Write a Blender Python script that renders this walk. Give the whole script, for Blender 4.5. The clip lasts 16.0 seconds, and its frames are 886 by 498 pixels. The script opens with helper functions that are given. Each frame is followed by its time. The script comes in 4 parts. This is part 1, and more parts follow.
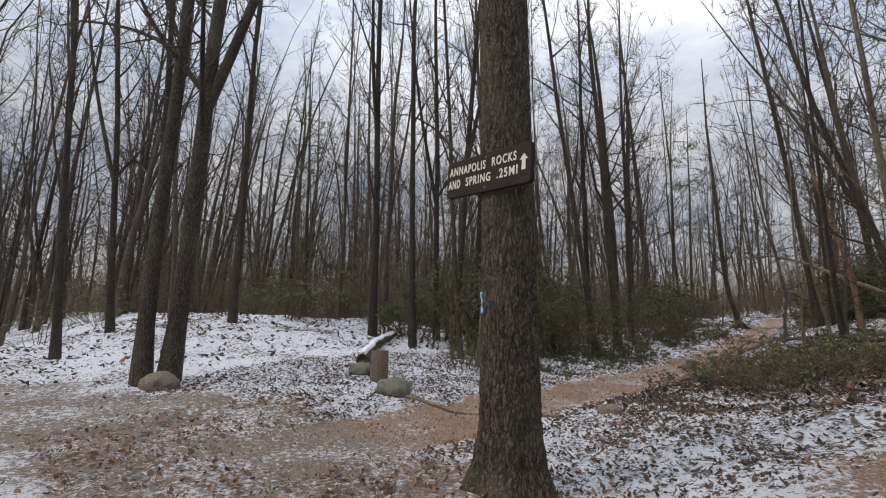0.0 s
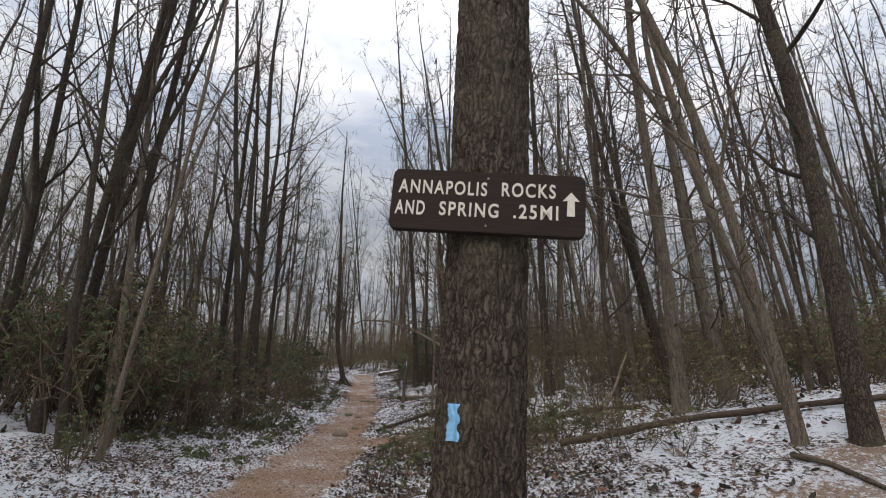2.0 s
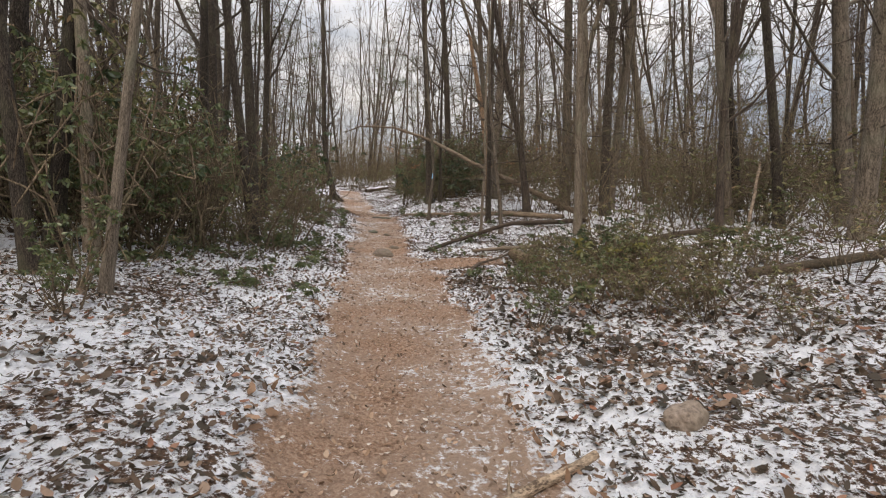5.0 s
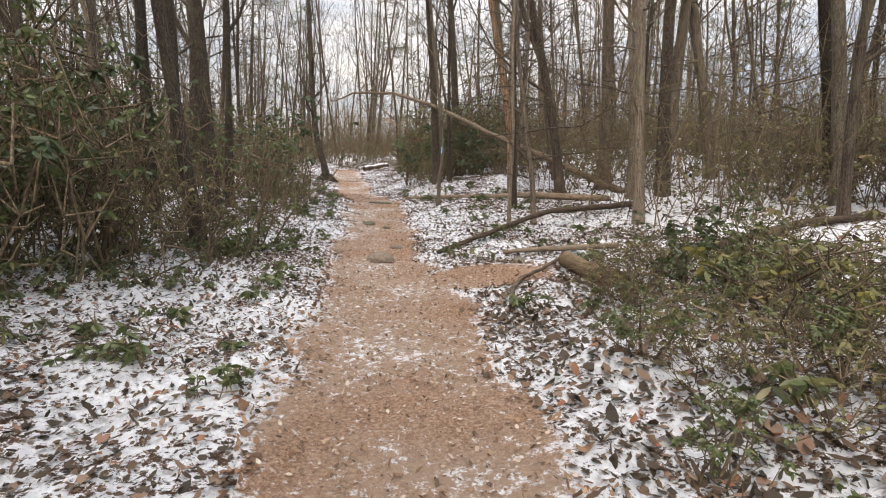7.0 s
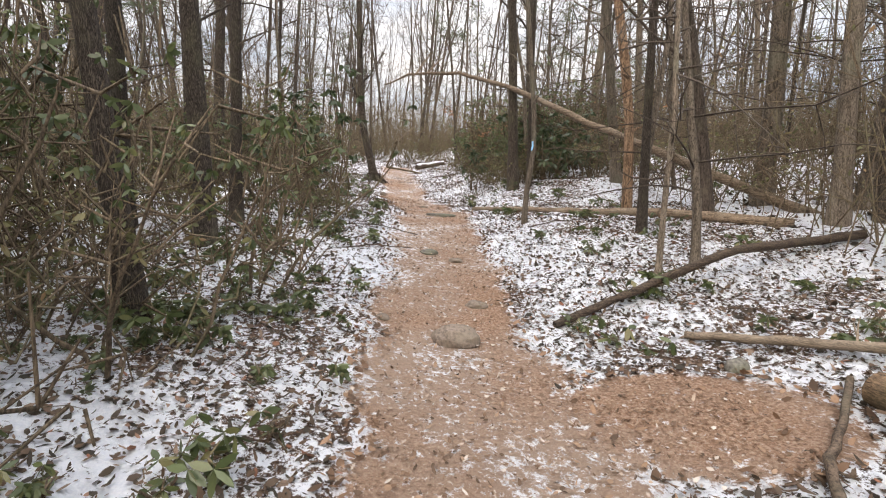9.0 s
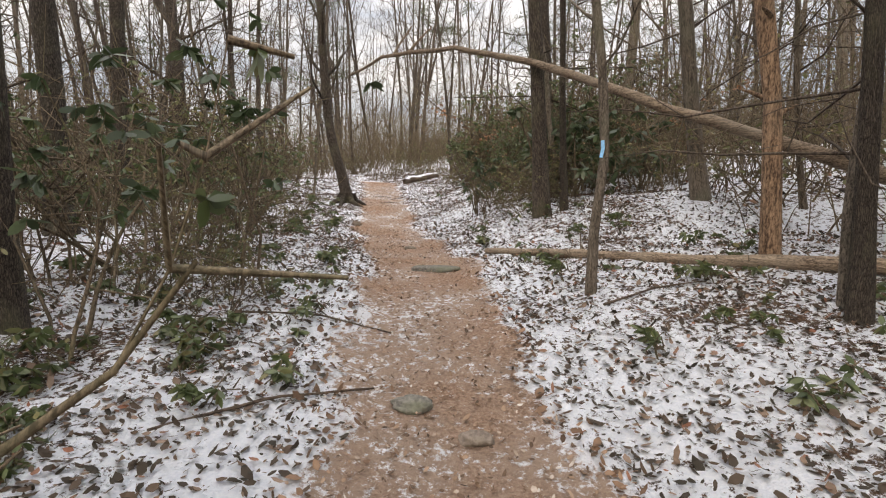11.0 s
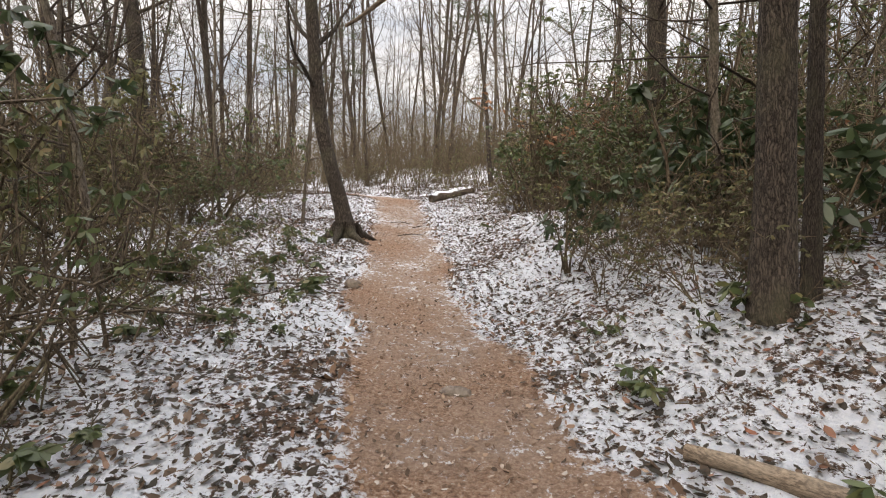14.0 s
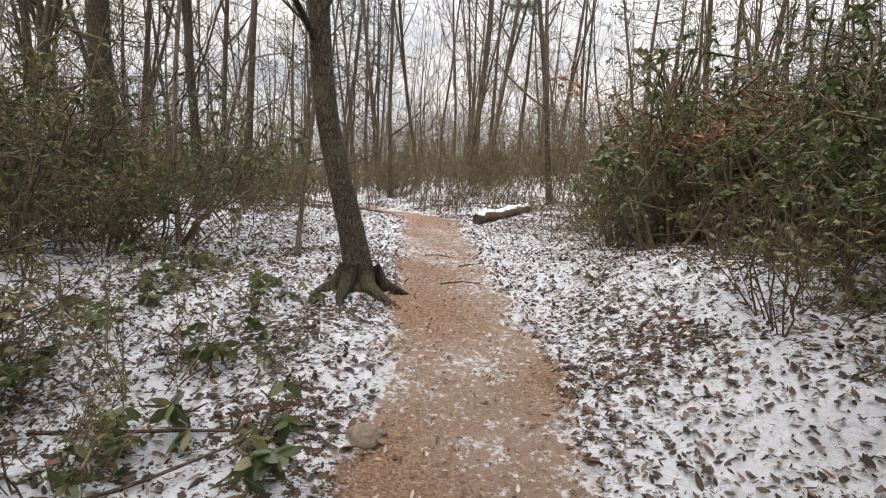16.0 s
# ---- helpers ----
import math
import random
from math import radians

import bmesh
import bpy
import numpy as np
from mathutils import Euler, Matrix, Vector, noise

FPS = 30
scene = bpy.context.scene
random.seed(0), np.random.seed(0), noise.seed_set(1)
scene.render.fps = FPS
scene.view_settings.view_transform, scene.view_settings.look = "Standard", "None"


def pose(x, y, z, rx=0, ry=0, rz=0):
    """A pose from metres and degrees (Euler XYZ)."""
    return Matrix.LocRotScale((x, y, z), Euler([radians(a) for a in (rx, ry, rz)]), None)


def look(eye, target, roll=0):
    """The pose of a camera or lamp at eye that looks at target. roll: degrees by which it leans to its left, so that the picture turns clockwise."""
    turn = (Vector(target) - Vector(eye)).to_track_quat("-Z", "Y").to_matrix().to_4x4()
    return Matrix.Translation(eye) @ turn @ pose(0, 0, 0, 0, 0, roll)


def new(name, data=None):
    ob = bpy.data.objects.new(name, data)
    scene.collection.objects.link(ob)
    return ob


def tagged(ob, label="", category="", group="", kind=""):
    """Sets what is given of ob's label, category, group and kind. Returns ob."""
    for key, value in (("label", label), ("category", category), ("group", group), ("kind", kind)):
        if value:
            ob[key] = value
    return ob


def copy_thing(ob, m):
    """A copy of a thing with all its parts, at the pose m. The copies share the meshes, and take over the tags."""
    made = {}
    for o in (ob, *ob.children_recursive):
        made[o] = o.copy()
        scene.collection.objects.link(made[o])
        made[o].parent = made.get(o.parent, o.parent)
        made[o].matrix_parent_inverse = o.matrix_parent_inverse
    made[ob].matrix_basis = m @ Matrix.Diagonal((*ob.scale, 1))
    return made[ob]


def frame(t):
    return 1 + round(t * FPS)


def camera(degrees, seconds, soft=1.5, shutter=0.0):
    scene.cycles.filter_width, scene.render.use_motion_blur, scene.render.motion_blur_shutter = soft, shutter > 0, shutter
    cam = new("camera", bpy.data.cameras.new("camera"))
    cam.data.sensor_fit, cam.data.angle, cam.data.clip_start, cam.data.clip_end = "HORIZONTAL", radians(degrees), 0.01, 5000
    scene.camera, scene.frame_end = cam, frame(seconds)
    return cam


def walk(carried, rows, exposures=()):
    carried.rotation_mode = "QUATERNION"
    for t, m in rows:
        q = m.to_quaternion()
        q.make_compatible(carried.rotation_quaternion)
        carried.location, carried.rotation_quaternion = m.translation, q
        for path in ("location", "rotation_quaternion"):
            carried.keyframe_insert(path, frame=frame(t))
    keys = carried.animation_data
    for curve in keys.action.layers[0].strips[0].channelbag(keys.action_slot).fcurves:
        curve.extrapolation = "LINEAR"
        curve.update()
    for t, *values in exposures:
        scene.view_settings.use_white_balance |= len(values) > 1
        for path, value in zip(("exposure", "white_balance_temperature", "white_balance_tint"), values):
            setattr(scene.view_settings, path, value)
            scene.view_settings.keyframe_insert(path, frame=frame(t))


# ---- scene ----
cam = camera(83.0, 16.0, soft=1.1)
PATH = [
    (0.0, (6.13, -2.995, 1.234), (4.669, -1.663, 1.539), 2.0),
    (0.5, (5.257, -2.942, 1.381), (4.137, -1.325, 1.739), 2.2),
    (1.0, (4.515, -2.905, 1.517), (3.76, -1.099, 1.928), 2.9),
    (1.5, (3.90, -2.70, 1.554), (3.494, -0.804, 2.04), 3.0),
    (2.0, (3.40, -2.46, 1.565), (3.352, -0.537, 2.108), 2.6),
    (2.5, (2.87, -2.27, 1.53), (3.241, -0.395, 2.11), 3.2),
    (3.0, (2.201, -1.998, 1.363), (2.765, -0.148, 1.874), 9.6),
    (3.5, (1.66, -1.49, 1.304), (2.041, 0.452, 1.595), 12.2),
    (4.0, (1.37, -0.78, 1.232), (1.554, 1.21, 1.317), 7.8),
    (4.2, (1.27, -0.5, 1.217), (1.389, 1.497, 1.243), 5.5),
    (6.3, (0.94, 2.133, 1.437), (1.196, 4.101, 1.193), 2.0),
    (6.5, (0.974, 2.442, 1.439), (1.216, 4.413, 1.198), 2.3),
    (7.0, (1.015, 3.243, 1.472), (1.189, 5.221, 1.238), 2.7),
    (7.5, (0.961, 4.144, 1.509), (1.036, 6.128, 1.262), 2.9),
    (8.0, (0.874, 5.034, 1.546), (0.857, 7.017, 1.287), 3.2),
    (8.5, (0.716, 5.856, 1.564), (0.696, 7.84, 1.311), 3.7),
    (9.0, (0.609, 6.618, 1.654), (0.6, 8.602, 1.4), 3.9),
    (9.2, (0.557, 6.92, 1.7), (0.549, 8.904, 1.449), 4.2),
    (11.3, (0.548, 11.036, 2.025), (0.55, 13.025, 1.811), 1.4),
    (11.5, (0.489, 11.335, 2.072), (0.493, 13.324, 1.866), 1.7),
    (12.0, (0.346, 12.039, 2.141), (0.343, 14.03, 1.95), 1.9),
    (12.5, (0.291, 12.757, 2.193), (0.274, 14.749, 2.009), 1.9),
    (13.0, (0.193, 13.535, 2.239), (0.163, 15.526, 2.057), 2.0),
    (13.5, (0.054, 14.205, 2.274), (0.031, 16.196, 2.091), 2.8),
    (14.0, (0.067, 14.995, 2.339), (-0.015, 16.983, 2.138), 1.9),
    (14.5, (-0.103, 15.893, 2.396), (-0.221, 17.88, 2.201), 2.4),
    (15.0, (-0.278, 16.784, 2.479), (-0.445, 18.769, 2.297), 2.4),
    (15.5, (-0.478, 17.532, 2.514), (-0.65, 19.517, 2.341), 2.6),
    (16.0, (-0.694, 18.343, 2.52), (-0.848, 20.331, 2.354), 3.7),
]
walk(cam, [(t, look(eye, target, roll)) for t, eye, target, roll in PATH],
     exposures=[(0, -0.15, 7000, 11), (1.5, -0.14, 7000, 11), (2.5, -0.35, 7100, 11), (3.5, -0.22, 7400, 12), (4, 0.02, 7500, 12), (6.5, 0.76, 7800, 12), (9, 1.05, 7500, 12), (11.5, 0.7, 7800, 12), (16, 0.74, 7700, 12)])

# ---- sky and light ----
world = bpy.data.worlds.new("world")
scene.world = world
world.use_nodes = True
wn, wl = world.node_tree.nodes, world.node_tree.links
SUN_ELEVATION, SUN_ROTATION = radians(38), radians(205)
sky = wn.new("ShaderNodeTexSky")
sky.sky_type, sky.sun_disc, sky.sun_elevation, sky.sun_rotation = "NISHITA", False, SUN_ELEVATION, SUN_ROTATION
dim = wn.new("ShaderNodeVectorMath")
dim.operation = "SCALE"
dim.inputs["Scale"].default_value = 0.11
coords = wn.new("ShaderNodeTexCoord")
stretch = wn.new("ShaderNodeMapping")
stretch.inputs["Scale"].default_value = (1.0, 1.0, 3.2)
clouds = wn.new("ShaderNodeTexNoise")
clouds.inputs["Scale"].default_value, clouds.inputs["Detail"].default_value, clouds.inputs["Roughness"].default_value = 2.4, 7.0, 0.6
cloud_tone = wn.new("ShaderNodeValToRGB")
cloud_tone.color_ramp.elements[0].position, cloud_tone.color_ramp.elements[0].color = 0.36, (0.36, 0.42, 0.53, 1)
cloud_tone.color_ramp.elements[1].position, cloud_tone.color_ramp.elements[1].color = 0.66, (0.78, 0.79, 0.83, 1)
cover = wn.new("ShaderNodeMix")
cover.data_type = "RGBA"
cover.inputs["Factor"].default_value = 0.82
wl.new(sky.outputs[0], dim.inputs[0])
wl.new(coords.outputs["Generated"], stretch.inputs[0])
wl.new(stretch.outputs[0], clouds.inputs["Vector"])
wl.new(clouds.outputs["Fac"], cloud_tone.inputs[0])
wl.new(dim.outputs[0], cover.inputs["A"])
wl.new(cloud_tone.outputs[0], cover.inputs["B"])
split = wn.new("ShaderNodeSeparateXYZ")
overhead = wn.new("ShaderNodeMapRange")
overhead.inputs["From Min"].default_value, overhead.inputs["From Max"].default_value = 0.3, 1.0
overhead.inputs["To Min"].default_value, overhead.inputs["To Max"].default_value = 1.0, 4.2
zenith = wn.new("ShaderNodeVectorMath")
zenith.operation = "SCALE"
wl.new(coords.outputs["Generated"], split.inputs[0])
wl.new(split.outputs["Z"], overhead.inputs["Value"])
wl.new(cover.outputs["Result"], zenith.inputs[0])
wl.new(overhead.outputs[0], zenith.inputs["Scale"])
wl.new(zenith.outputs[0], wn["Background"].inputs[0])
wn["Background"].inputs[1].default_value = 1.0
sun = new("sun", bpy.data.lights.new("sun", "SUN"))
sun.data.energy, sun.data.angle, sun.data.color = 1.4, radians(25), (1.0, 0.95, 0.88)
sun.matrix_world = look((0, 0, 60), (60 * math.sin(SUN_ROTATION + math.pi), 60 * math.cos(SUN_ROTATION + math.pi), 10))


# ---- lie of the land ----
TRAIL_Y = (-100, -1, 3, 8, 11, 16.5, 20.6, 26, 29, 32, 36, 100)
TRAIL_X = (1.6, 1.5, 1.15, 0.98, 0.67, 0.37, -0.58, -1.35, -1.9, -3.6, -7.5, -70)
RISE_Y = (-100, 1, 3.6, 10.5, 15, 16.5, 20.6, 23.2, 26, 29, 35, 60, 400)
RISE_Z = (0, 0, 0.14, 0.45, 1.0, 1.12, 1.25, 1.62, 1.85, 2.3, 2.5, 2.2, 2.0)
MAIN_TRAIL = ((-40, -18), (-10, -6.5), (-2.2, -2.9), (0.3, -1.35), (2, -1.1), (4.5, -1.6), (6.8, 0.6), (10, 3.6), (18, 9), (40, 20))


def smooth(v, a, b):
    u = np.clip((v - a) / (b - a), 0, 1)
    return u * u * (3 - 2 * u)


def trail_x(y):
    return np.interp(y, TRAIL_Y, TRAIL_X)


def wobble(x, y, f, seed=0.0):
    """Cheap smooth variation over the ground, about -1 to 1."""
    return (np.sin(x * f + 1.7 * np.sin(y * f * 0.7 + seed)) + np.sin(y * f * 1.3 + 1.3 * np.sin(x * f * 0.9 + 2 + seed)) + np.sin((x + y) * f * 2.1 + seed)) / 3


def height(x, y):
    x, y = np.asarray(x, float), np.asarray(y, float)
    d = x - trail_x(y)
    right = 0.15 * smooth(y, -1.0, 3.5) * np.maximum(0, np.minimum(d, 12) - 0.9)
    left = 0.13 * smooth(y, -4, 2) * (1 - smooth(y, 8, 13)) * np.maximum(0, np.minimum(-d, 10) - 1.6)
    right = right + 0.09 * smooth(y, -2, 1) * (1 - smooth(y, 5, 10)) * np.maximum(0, np.minimum(d, 9) - 3.4)
    right = right + 0.33 * smooth(d, 1.0, 2.2) * smooth(y, 16.4, 18.3) * (1 - smooth(y, 22, 27))
    left = left + 0.2 * smooth(-d, 0.2, 1.7) * smooth(y, -2.5, 1.2) * (1 - smooth(y, 3, 6))
    h = np.interp(y, RISE_Y, RISE_Z) + np.where(d > 0, right, left)
    off = smooth(np.abs(d), 0.7, 1.6)
    h = h + off * (0.05 * wobble(x, y, 1.1) + 0.03 * wobble(x, y, 3.7, 1)) + 0.012 * wobble(x, y, 6.3, 3)
    return h - 0.07 * (1 - smooth(np.abs(d), 0.3, 1.0)) * smooth(y, 1, 3)


def h1(x, y):
    return float(height(x, y))


def main_distance(x, y):
    best = np.full(np.shape(x), 1e9)
    for (ax, ay), (bx, by) in zip(MAIN_TRAIL, MAIN_TRAIL[1:]):
        u = np.clip(((x - ax) * (bx - ax) + (y - ay) * (by - ay)) / ((bx - ax) ** 2 + (by - ay) ** 2), 0, 1)
        best = np.minimum(best, np.hypot(x - ax - u * (bx - ax), y - ay - u * (by - ay)))
    return best


def dirt_amount(x, y):
    """How far bare earth shows: 1 on the narrow trail, less on the wide one."""
    x, y = np.asarray(x, float), np.asarray(y, float)
    d = np.abs(x - trail_x(y)) + 0.12 * wobble(x, y, 2.3) + 0.08 * wobble(x, y, 6.1, 2)
    half = 0.65 + 0.16 * (1 - smooth(y, 1.5, 4)) - 0.06 * smooth(y, 14, 22)
    half = half + 0.08 * smooth(y, 3, 5) * (1 - smooth(y, 9, 11))
    narrow = (1 - smooth(d, half - 0.12, half + 0.18)) * smooth(y, -2.2, -1.0)
    side = np.hypot((x - 2.15) / 0.95, (y - 9.35) / 0.6) + 0.15 * wobble(x, y, 3.1, 4)
    narrow = np.maximum(narrow, (1 - smooth(side, 0.8, 1.15)) * 0.95)
    wide = 0.82 * (1 - smooth(main_distance(x, y) + 0.3 * wobble(x, y, 1.7, 5), 1.2, 2.1))
    return np.maximum(narrow, wide)


# ---- materials ----
def material(name, rough=0.85):
    m = bpy.data.materials.new(name)
    m.use_nodes = True
    n, l = m.node_tree.nodes, m.node_tree.links
    b = n["Principled BSDF"]
    b.inputs["Roughness"].default_value = rough
    b.inputs["Specular IOR Level"].default_value = 0.25
    return m, n, l, b


def ramp(n, l, source, *stops):
    r = n.new("ShaderNodeValToRGB")
    e = r.color_ramp.elements
    while len(e) < len(stops):
        e.new(0.5)
    for k, (p, c) in zip(e, stops):
        k.position, k.color = p, (*c, 1)
    l.new(source, r.inputs[0])
    return r.outputs[0]


def texture(n, l, scale, detail=4.0, stretch=(1, 1, 1), rough=0.55, space="Object", kind="ShaderNodeTexNoise"):
    c, m, t = n.new("ShaderNodeTexCoord"), n.new("ShaderNodeMapping"), n.new(kind)
    m.inputs["Scale"].default_value = stretch
    t.inputs["Scale"].default_value = scale
    if kind == "ShaderNodeTexVoronoi":
        t.feature = "DISTANCE_TO_EDGE"
    else:
        t.inputs["Detail"].default_value, t.inputs["Roughness"].default_value = detail, rough
    l.new(c.outputs[space], m.inputs[0])
    l.new(m.outputs[0], t.inputs["Vector"])
    return t.outputs["Fac" if kind == "ShaderNodeTexNoise" else "Distance"]


def blend(n, l, factor, a, b, mode="MIX"):
    x = n.new("ShaderNodeMix")
    x.data_type, x.blend_type = "RGBA", mode
    for socket, v in ((x.inputs["Factor"], factor), (x.inputs["A"], a), (x.inputs["B"], b)):
        if isinstance(v, (int, float)):
            socket.default_value = v
        elif isinstance(v, tuple):
            socket.default_value = (*v, 1)
        else:
            l.new(v, socket)
    return x.outputs["Result"]


def math_node(n, l, op, a, b=0.0, clamp=False):
    x = n.new("ShaderNodeMath")
    x.operation, x.use_clamp = op, clamp
    for socket, v in zip(x.inputs, (a, b)):
        if isinstance(v, (int, float)):
            socket.default_value = v
        else:
            l.new(v, socket)
    return x.outputs[0]


def relief(n, l, b, source, strength, distance=0.01):
    k = n.new("ShaderNodeBump")
    k.inputs["Strength"].default_value, k.inputs["Distance"].default_value = strength, distance
    l.new(source, k.inputs["Height"])
    l.new(k.outputs[0], b.inputs["Normal"])


def bark(name, dark, light, moss, ridge=60.0, lift=0.02, plated=False, grain=(1, 1, 0.1)):
    m, n, l, b = material(name, 0.9)
    if plated:
        c, mp, warp, shift, cells = n.new("ShaderNodeTexCoord"), n.new("ShaderNodeMapping"), n.new("ShaderNodeTexNoise"), n.new("ShaderNodeVectorMath"), n.new("ShaderNodeTexVoronoi")
        mp.inputs["Scale"].default_value = (1, 1, 0.2)
        warp.inputs["Scale"].default_value, warp.inputs["Detail"].default_value = 16.0, 4.0
        shift.operation = "MULTIPLY_ADD"
        shift.inputs[1].default_value = (0.075, 0.075, 0.05)
        cells.feature, cells.inputs["Scale"].default_value = "DISTANCE_TO_EDGE", ridge
        l.new(c.outputs["Object"], mp.inputs[0])
        l.new(c.outputs["Object"], warp.inputs["Vector"])
        l.new(warp.outputs["Color"], shift.inputs[0])
        l.new(mp.outputs[0], shift.inputs[2])
        l.new(shift.outputs[0], cells.inputs["Vector"])
        plate = cells.outputs["Distance"]
    else:
        plate = math_node(n, l, "MULTIPLY", texture(n, l, ridge, 4, grain, 0.6), 0.26)
    fine = texture(n, l, ridge * 2.2, 5, tuple(g ** 0.5 for g in grain), 0.7)
    patch = texture(n, l, 1.6, 3)
    furrow = math_node(n, l, "ADD", math_node(n, l, "MULTIPLY", plate, 1.1), math_node(n, l, "MULTIPLY", fine, 0.5))
    low, mid, high = (0.24, 0.36, 0.62) if plated else (0.33, 0.385, 0.47)
    tone = ramp(n, l, furrow, (low, dark), (mid, tuple(0.6 * a + 0.4 * c for a, c in zip(dark, light))), (high, light))
    tone = blend(n, l, ramp(n, l, patch, (0.5, (0, 0, 0)), (0.72, (0.55, 0.55, 0.55))), tone, moss)
    info = n.new("ShaderNodeObjectInfo")
    tone = blend(n, l, 1.0, tone, ramp(n, l, info.outputs["Random"], (0.0, (0.72, 0.70, 0.68)), (1.0, (1.2, 1.15, 1.1))), "MULTIPLY")
    l.new(tone, b.inputs["Base Color"])
    relief(n, l, b, furrow, 1.0, lift)
    return m


BARK = bark("oak_bark", (0.012, 0.009, 0.007), (0.10, 0.083, 0.068), (0.10, 0.10, 0.062), 40, 0.02, True)
BARK_PALE = bark("pale_bark", (0.045, 0.036, 0.028), (0.21, 0.178, 0.145), (0.15, 0.16, 0.115), 45, 0.008)
BARK_FAR = bark("far_bark", (0.026, 0.020, 0.016), (0.115, 0.092, 0.077), (0.12, 0.115, 0.08), 25)
BARK_HERO = bark("furrowed_bark", (0.022, 0.017, 0.013), (0.15, 0.125, 0.10), (0.12, 0.115, 0.075), 36, 0.022, True)
TWIG = bark("twig_bark", (0.03, 0.023, 0.018), (0.115, 0.092, 0.075), (0.10, 0.09, 0.07), 40, 0.004)
STEM = bark("shrub_stem", (0.045, 0.034, 0.024), (0.19, 0.15, 0.105), (0.15, 0.15, 0.08), 60, 0.004)
DEADWOOD = bark("dead_wood", (0.06, 0.042, 0.03), (0.33, 0.26, 0.195), (0.27, 0.235, 0.19), 60, 0.006, False, (0.08, 0.08, 1))
LOGWOOD = bark("weathered_log_wood", (0.035, 0.024, 0.016), (0.20, 0.14, 0.092), (0.12, 0.105, 0.06), 60, 0.012, False, (0.08, 0.08, 1))
PEELED = bark("peeled_wood", (0.05, 0.031, 0.021), (0.30, 0.205, 0.137), (0.20, 0.16, 0.12), 30, 0.006)
DARKWOOD = bark("wet_wood", (0.02, 0.014, 0.011), (0.12, 0.09, 0.068), (0.09, 0.085, 0.06), 60, 0.008, False, (0.1, 0.1, 1))


def leaf_material(name, stops, rough=0.45, seed_scale=1.0):
    m, n, l, b = material(name, rough)
    g = n.new("ShaderNodeNewGeometry")
    tone = ramp(n, l, g.outputs["Random Per Island"], *stops)
    spot = texture(n, l, 60, 2)
    tone = blend(n, l, math_node(n, l, "MULTIPLY", spot, 0.5), tone, (0.05, 0.04, 0.02))
    l.new(tone, b.inputs["Base Color"])
    b.inputs["Specular IOR Level"].default_value = 0.5
    thin, both = n.new("ShaderNodeBsdfTranslucent"), n.new("ShaderNodeMixShader")
    l.new(tone, thin.inputs["Color"])
    both.inputs[0].default_value = 0.3
    l.new(b.outputs[0], both.inputs[1])
    l.new(thin.outputs[0], both.inputs[2])
    l.new(both.outputs[0], n["Material Output"].inputs["Surface"])
    return m


LAUREL = leaf_material("laurel_leaf", ((0.0, (0.042, 0.068, 0.026)), (0.5, (0.088, 0.125, 0.046)), (0.85, (0.15, 0.18, 0.07)), (1.0, (0.22, 0.19, 0.08))), 0.38)
LAUREL_YELLOW = leaf_material("yellowed_laurel_leaf", ((0.0, (0.10, 0.11, 0.03)), (0.6, (0.22, 0.22, 0.06)), (1.0, (0.32, 0.28, 0.08))), 0.4)
OLIVE = leaf_material("brush_leaf", ((0.0, (0.085, 0.09, 0.035)), (0.55, (0.18, 0.18, 0.075)), (0.9, (0.27, 0.23, 0.11)), (1.0, (0.36, 0.22, 0.12))), 0.6)
BROAD_LEAF = leaf_material("rhododendron_leaf", ((0.0, (0.022, 0.042, 0.018)), (0.6, (0.05, 0.088, 0.036)), (1.0, (0.085, 0.12, 0.05))), 0.4)
RUST = leaf_material("beech_leaf", ((0.0, (0.22, 0.10, 0.05)), (0.6, (0.40, 0.19, 0.10)), (1.0, (0.52, 0.30, 0.18))), 0.7)
NEEDLE = leaf_material("pine_needle", ((0.0, (0.035, 0.055, 0.025)), (1.0, (0.09, 0.115, 0.055))), 0.6)
LITTER = leaf_material("fallen_leaf", ((0.0, (0.014, 0.012, 0.009)), (0.45, (0.05, 0.032, 0.022)), (0.75, (0.13, 0.078, 0.05)), (0.92, (0.30, 0.21, 0.155)), (1.0, (0.30, 0.11, 0.06))), 0.75)
RUSTY = leaf_material("rusty_fallen_leaf", ((0.0, (0.075, 0.04, 0.026)), (0.5, (0.21, 0.115, 0.068)), (1.0, (0.40, 0.25, 0.16))), 0.8)
SHRED = leaf_material("leaf_shred", ((0.0, (0.07, 0.042, 0.028)), (0.4, (0.24, 0.14, 0.09)), (0.75, (0.46, 0.31, 0.21)), (1.0, (0.72, 0.66, 0.6))), 0.8)


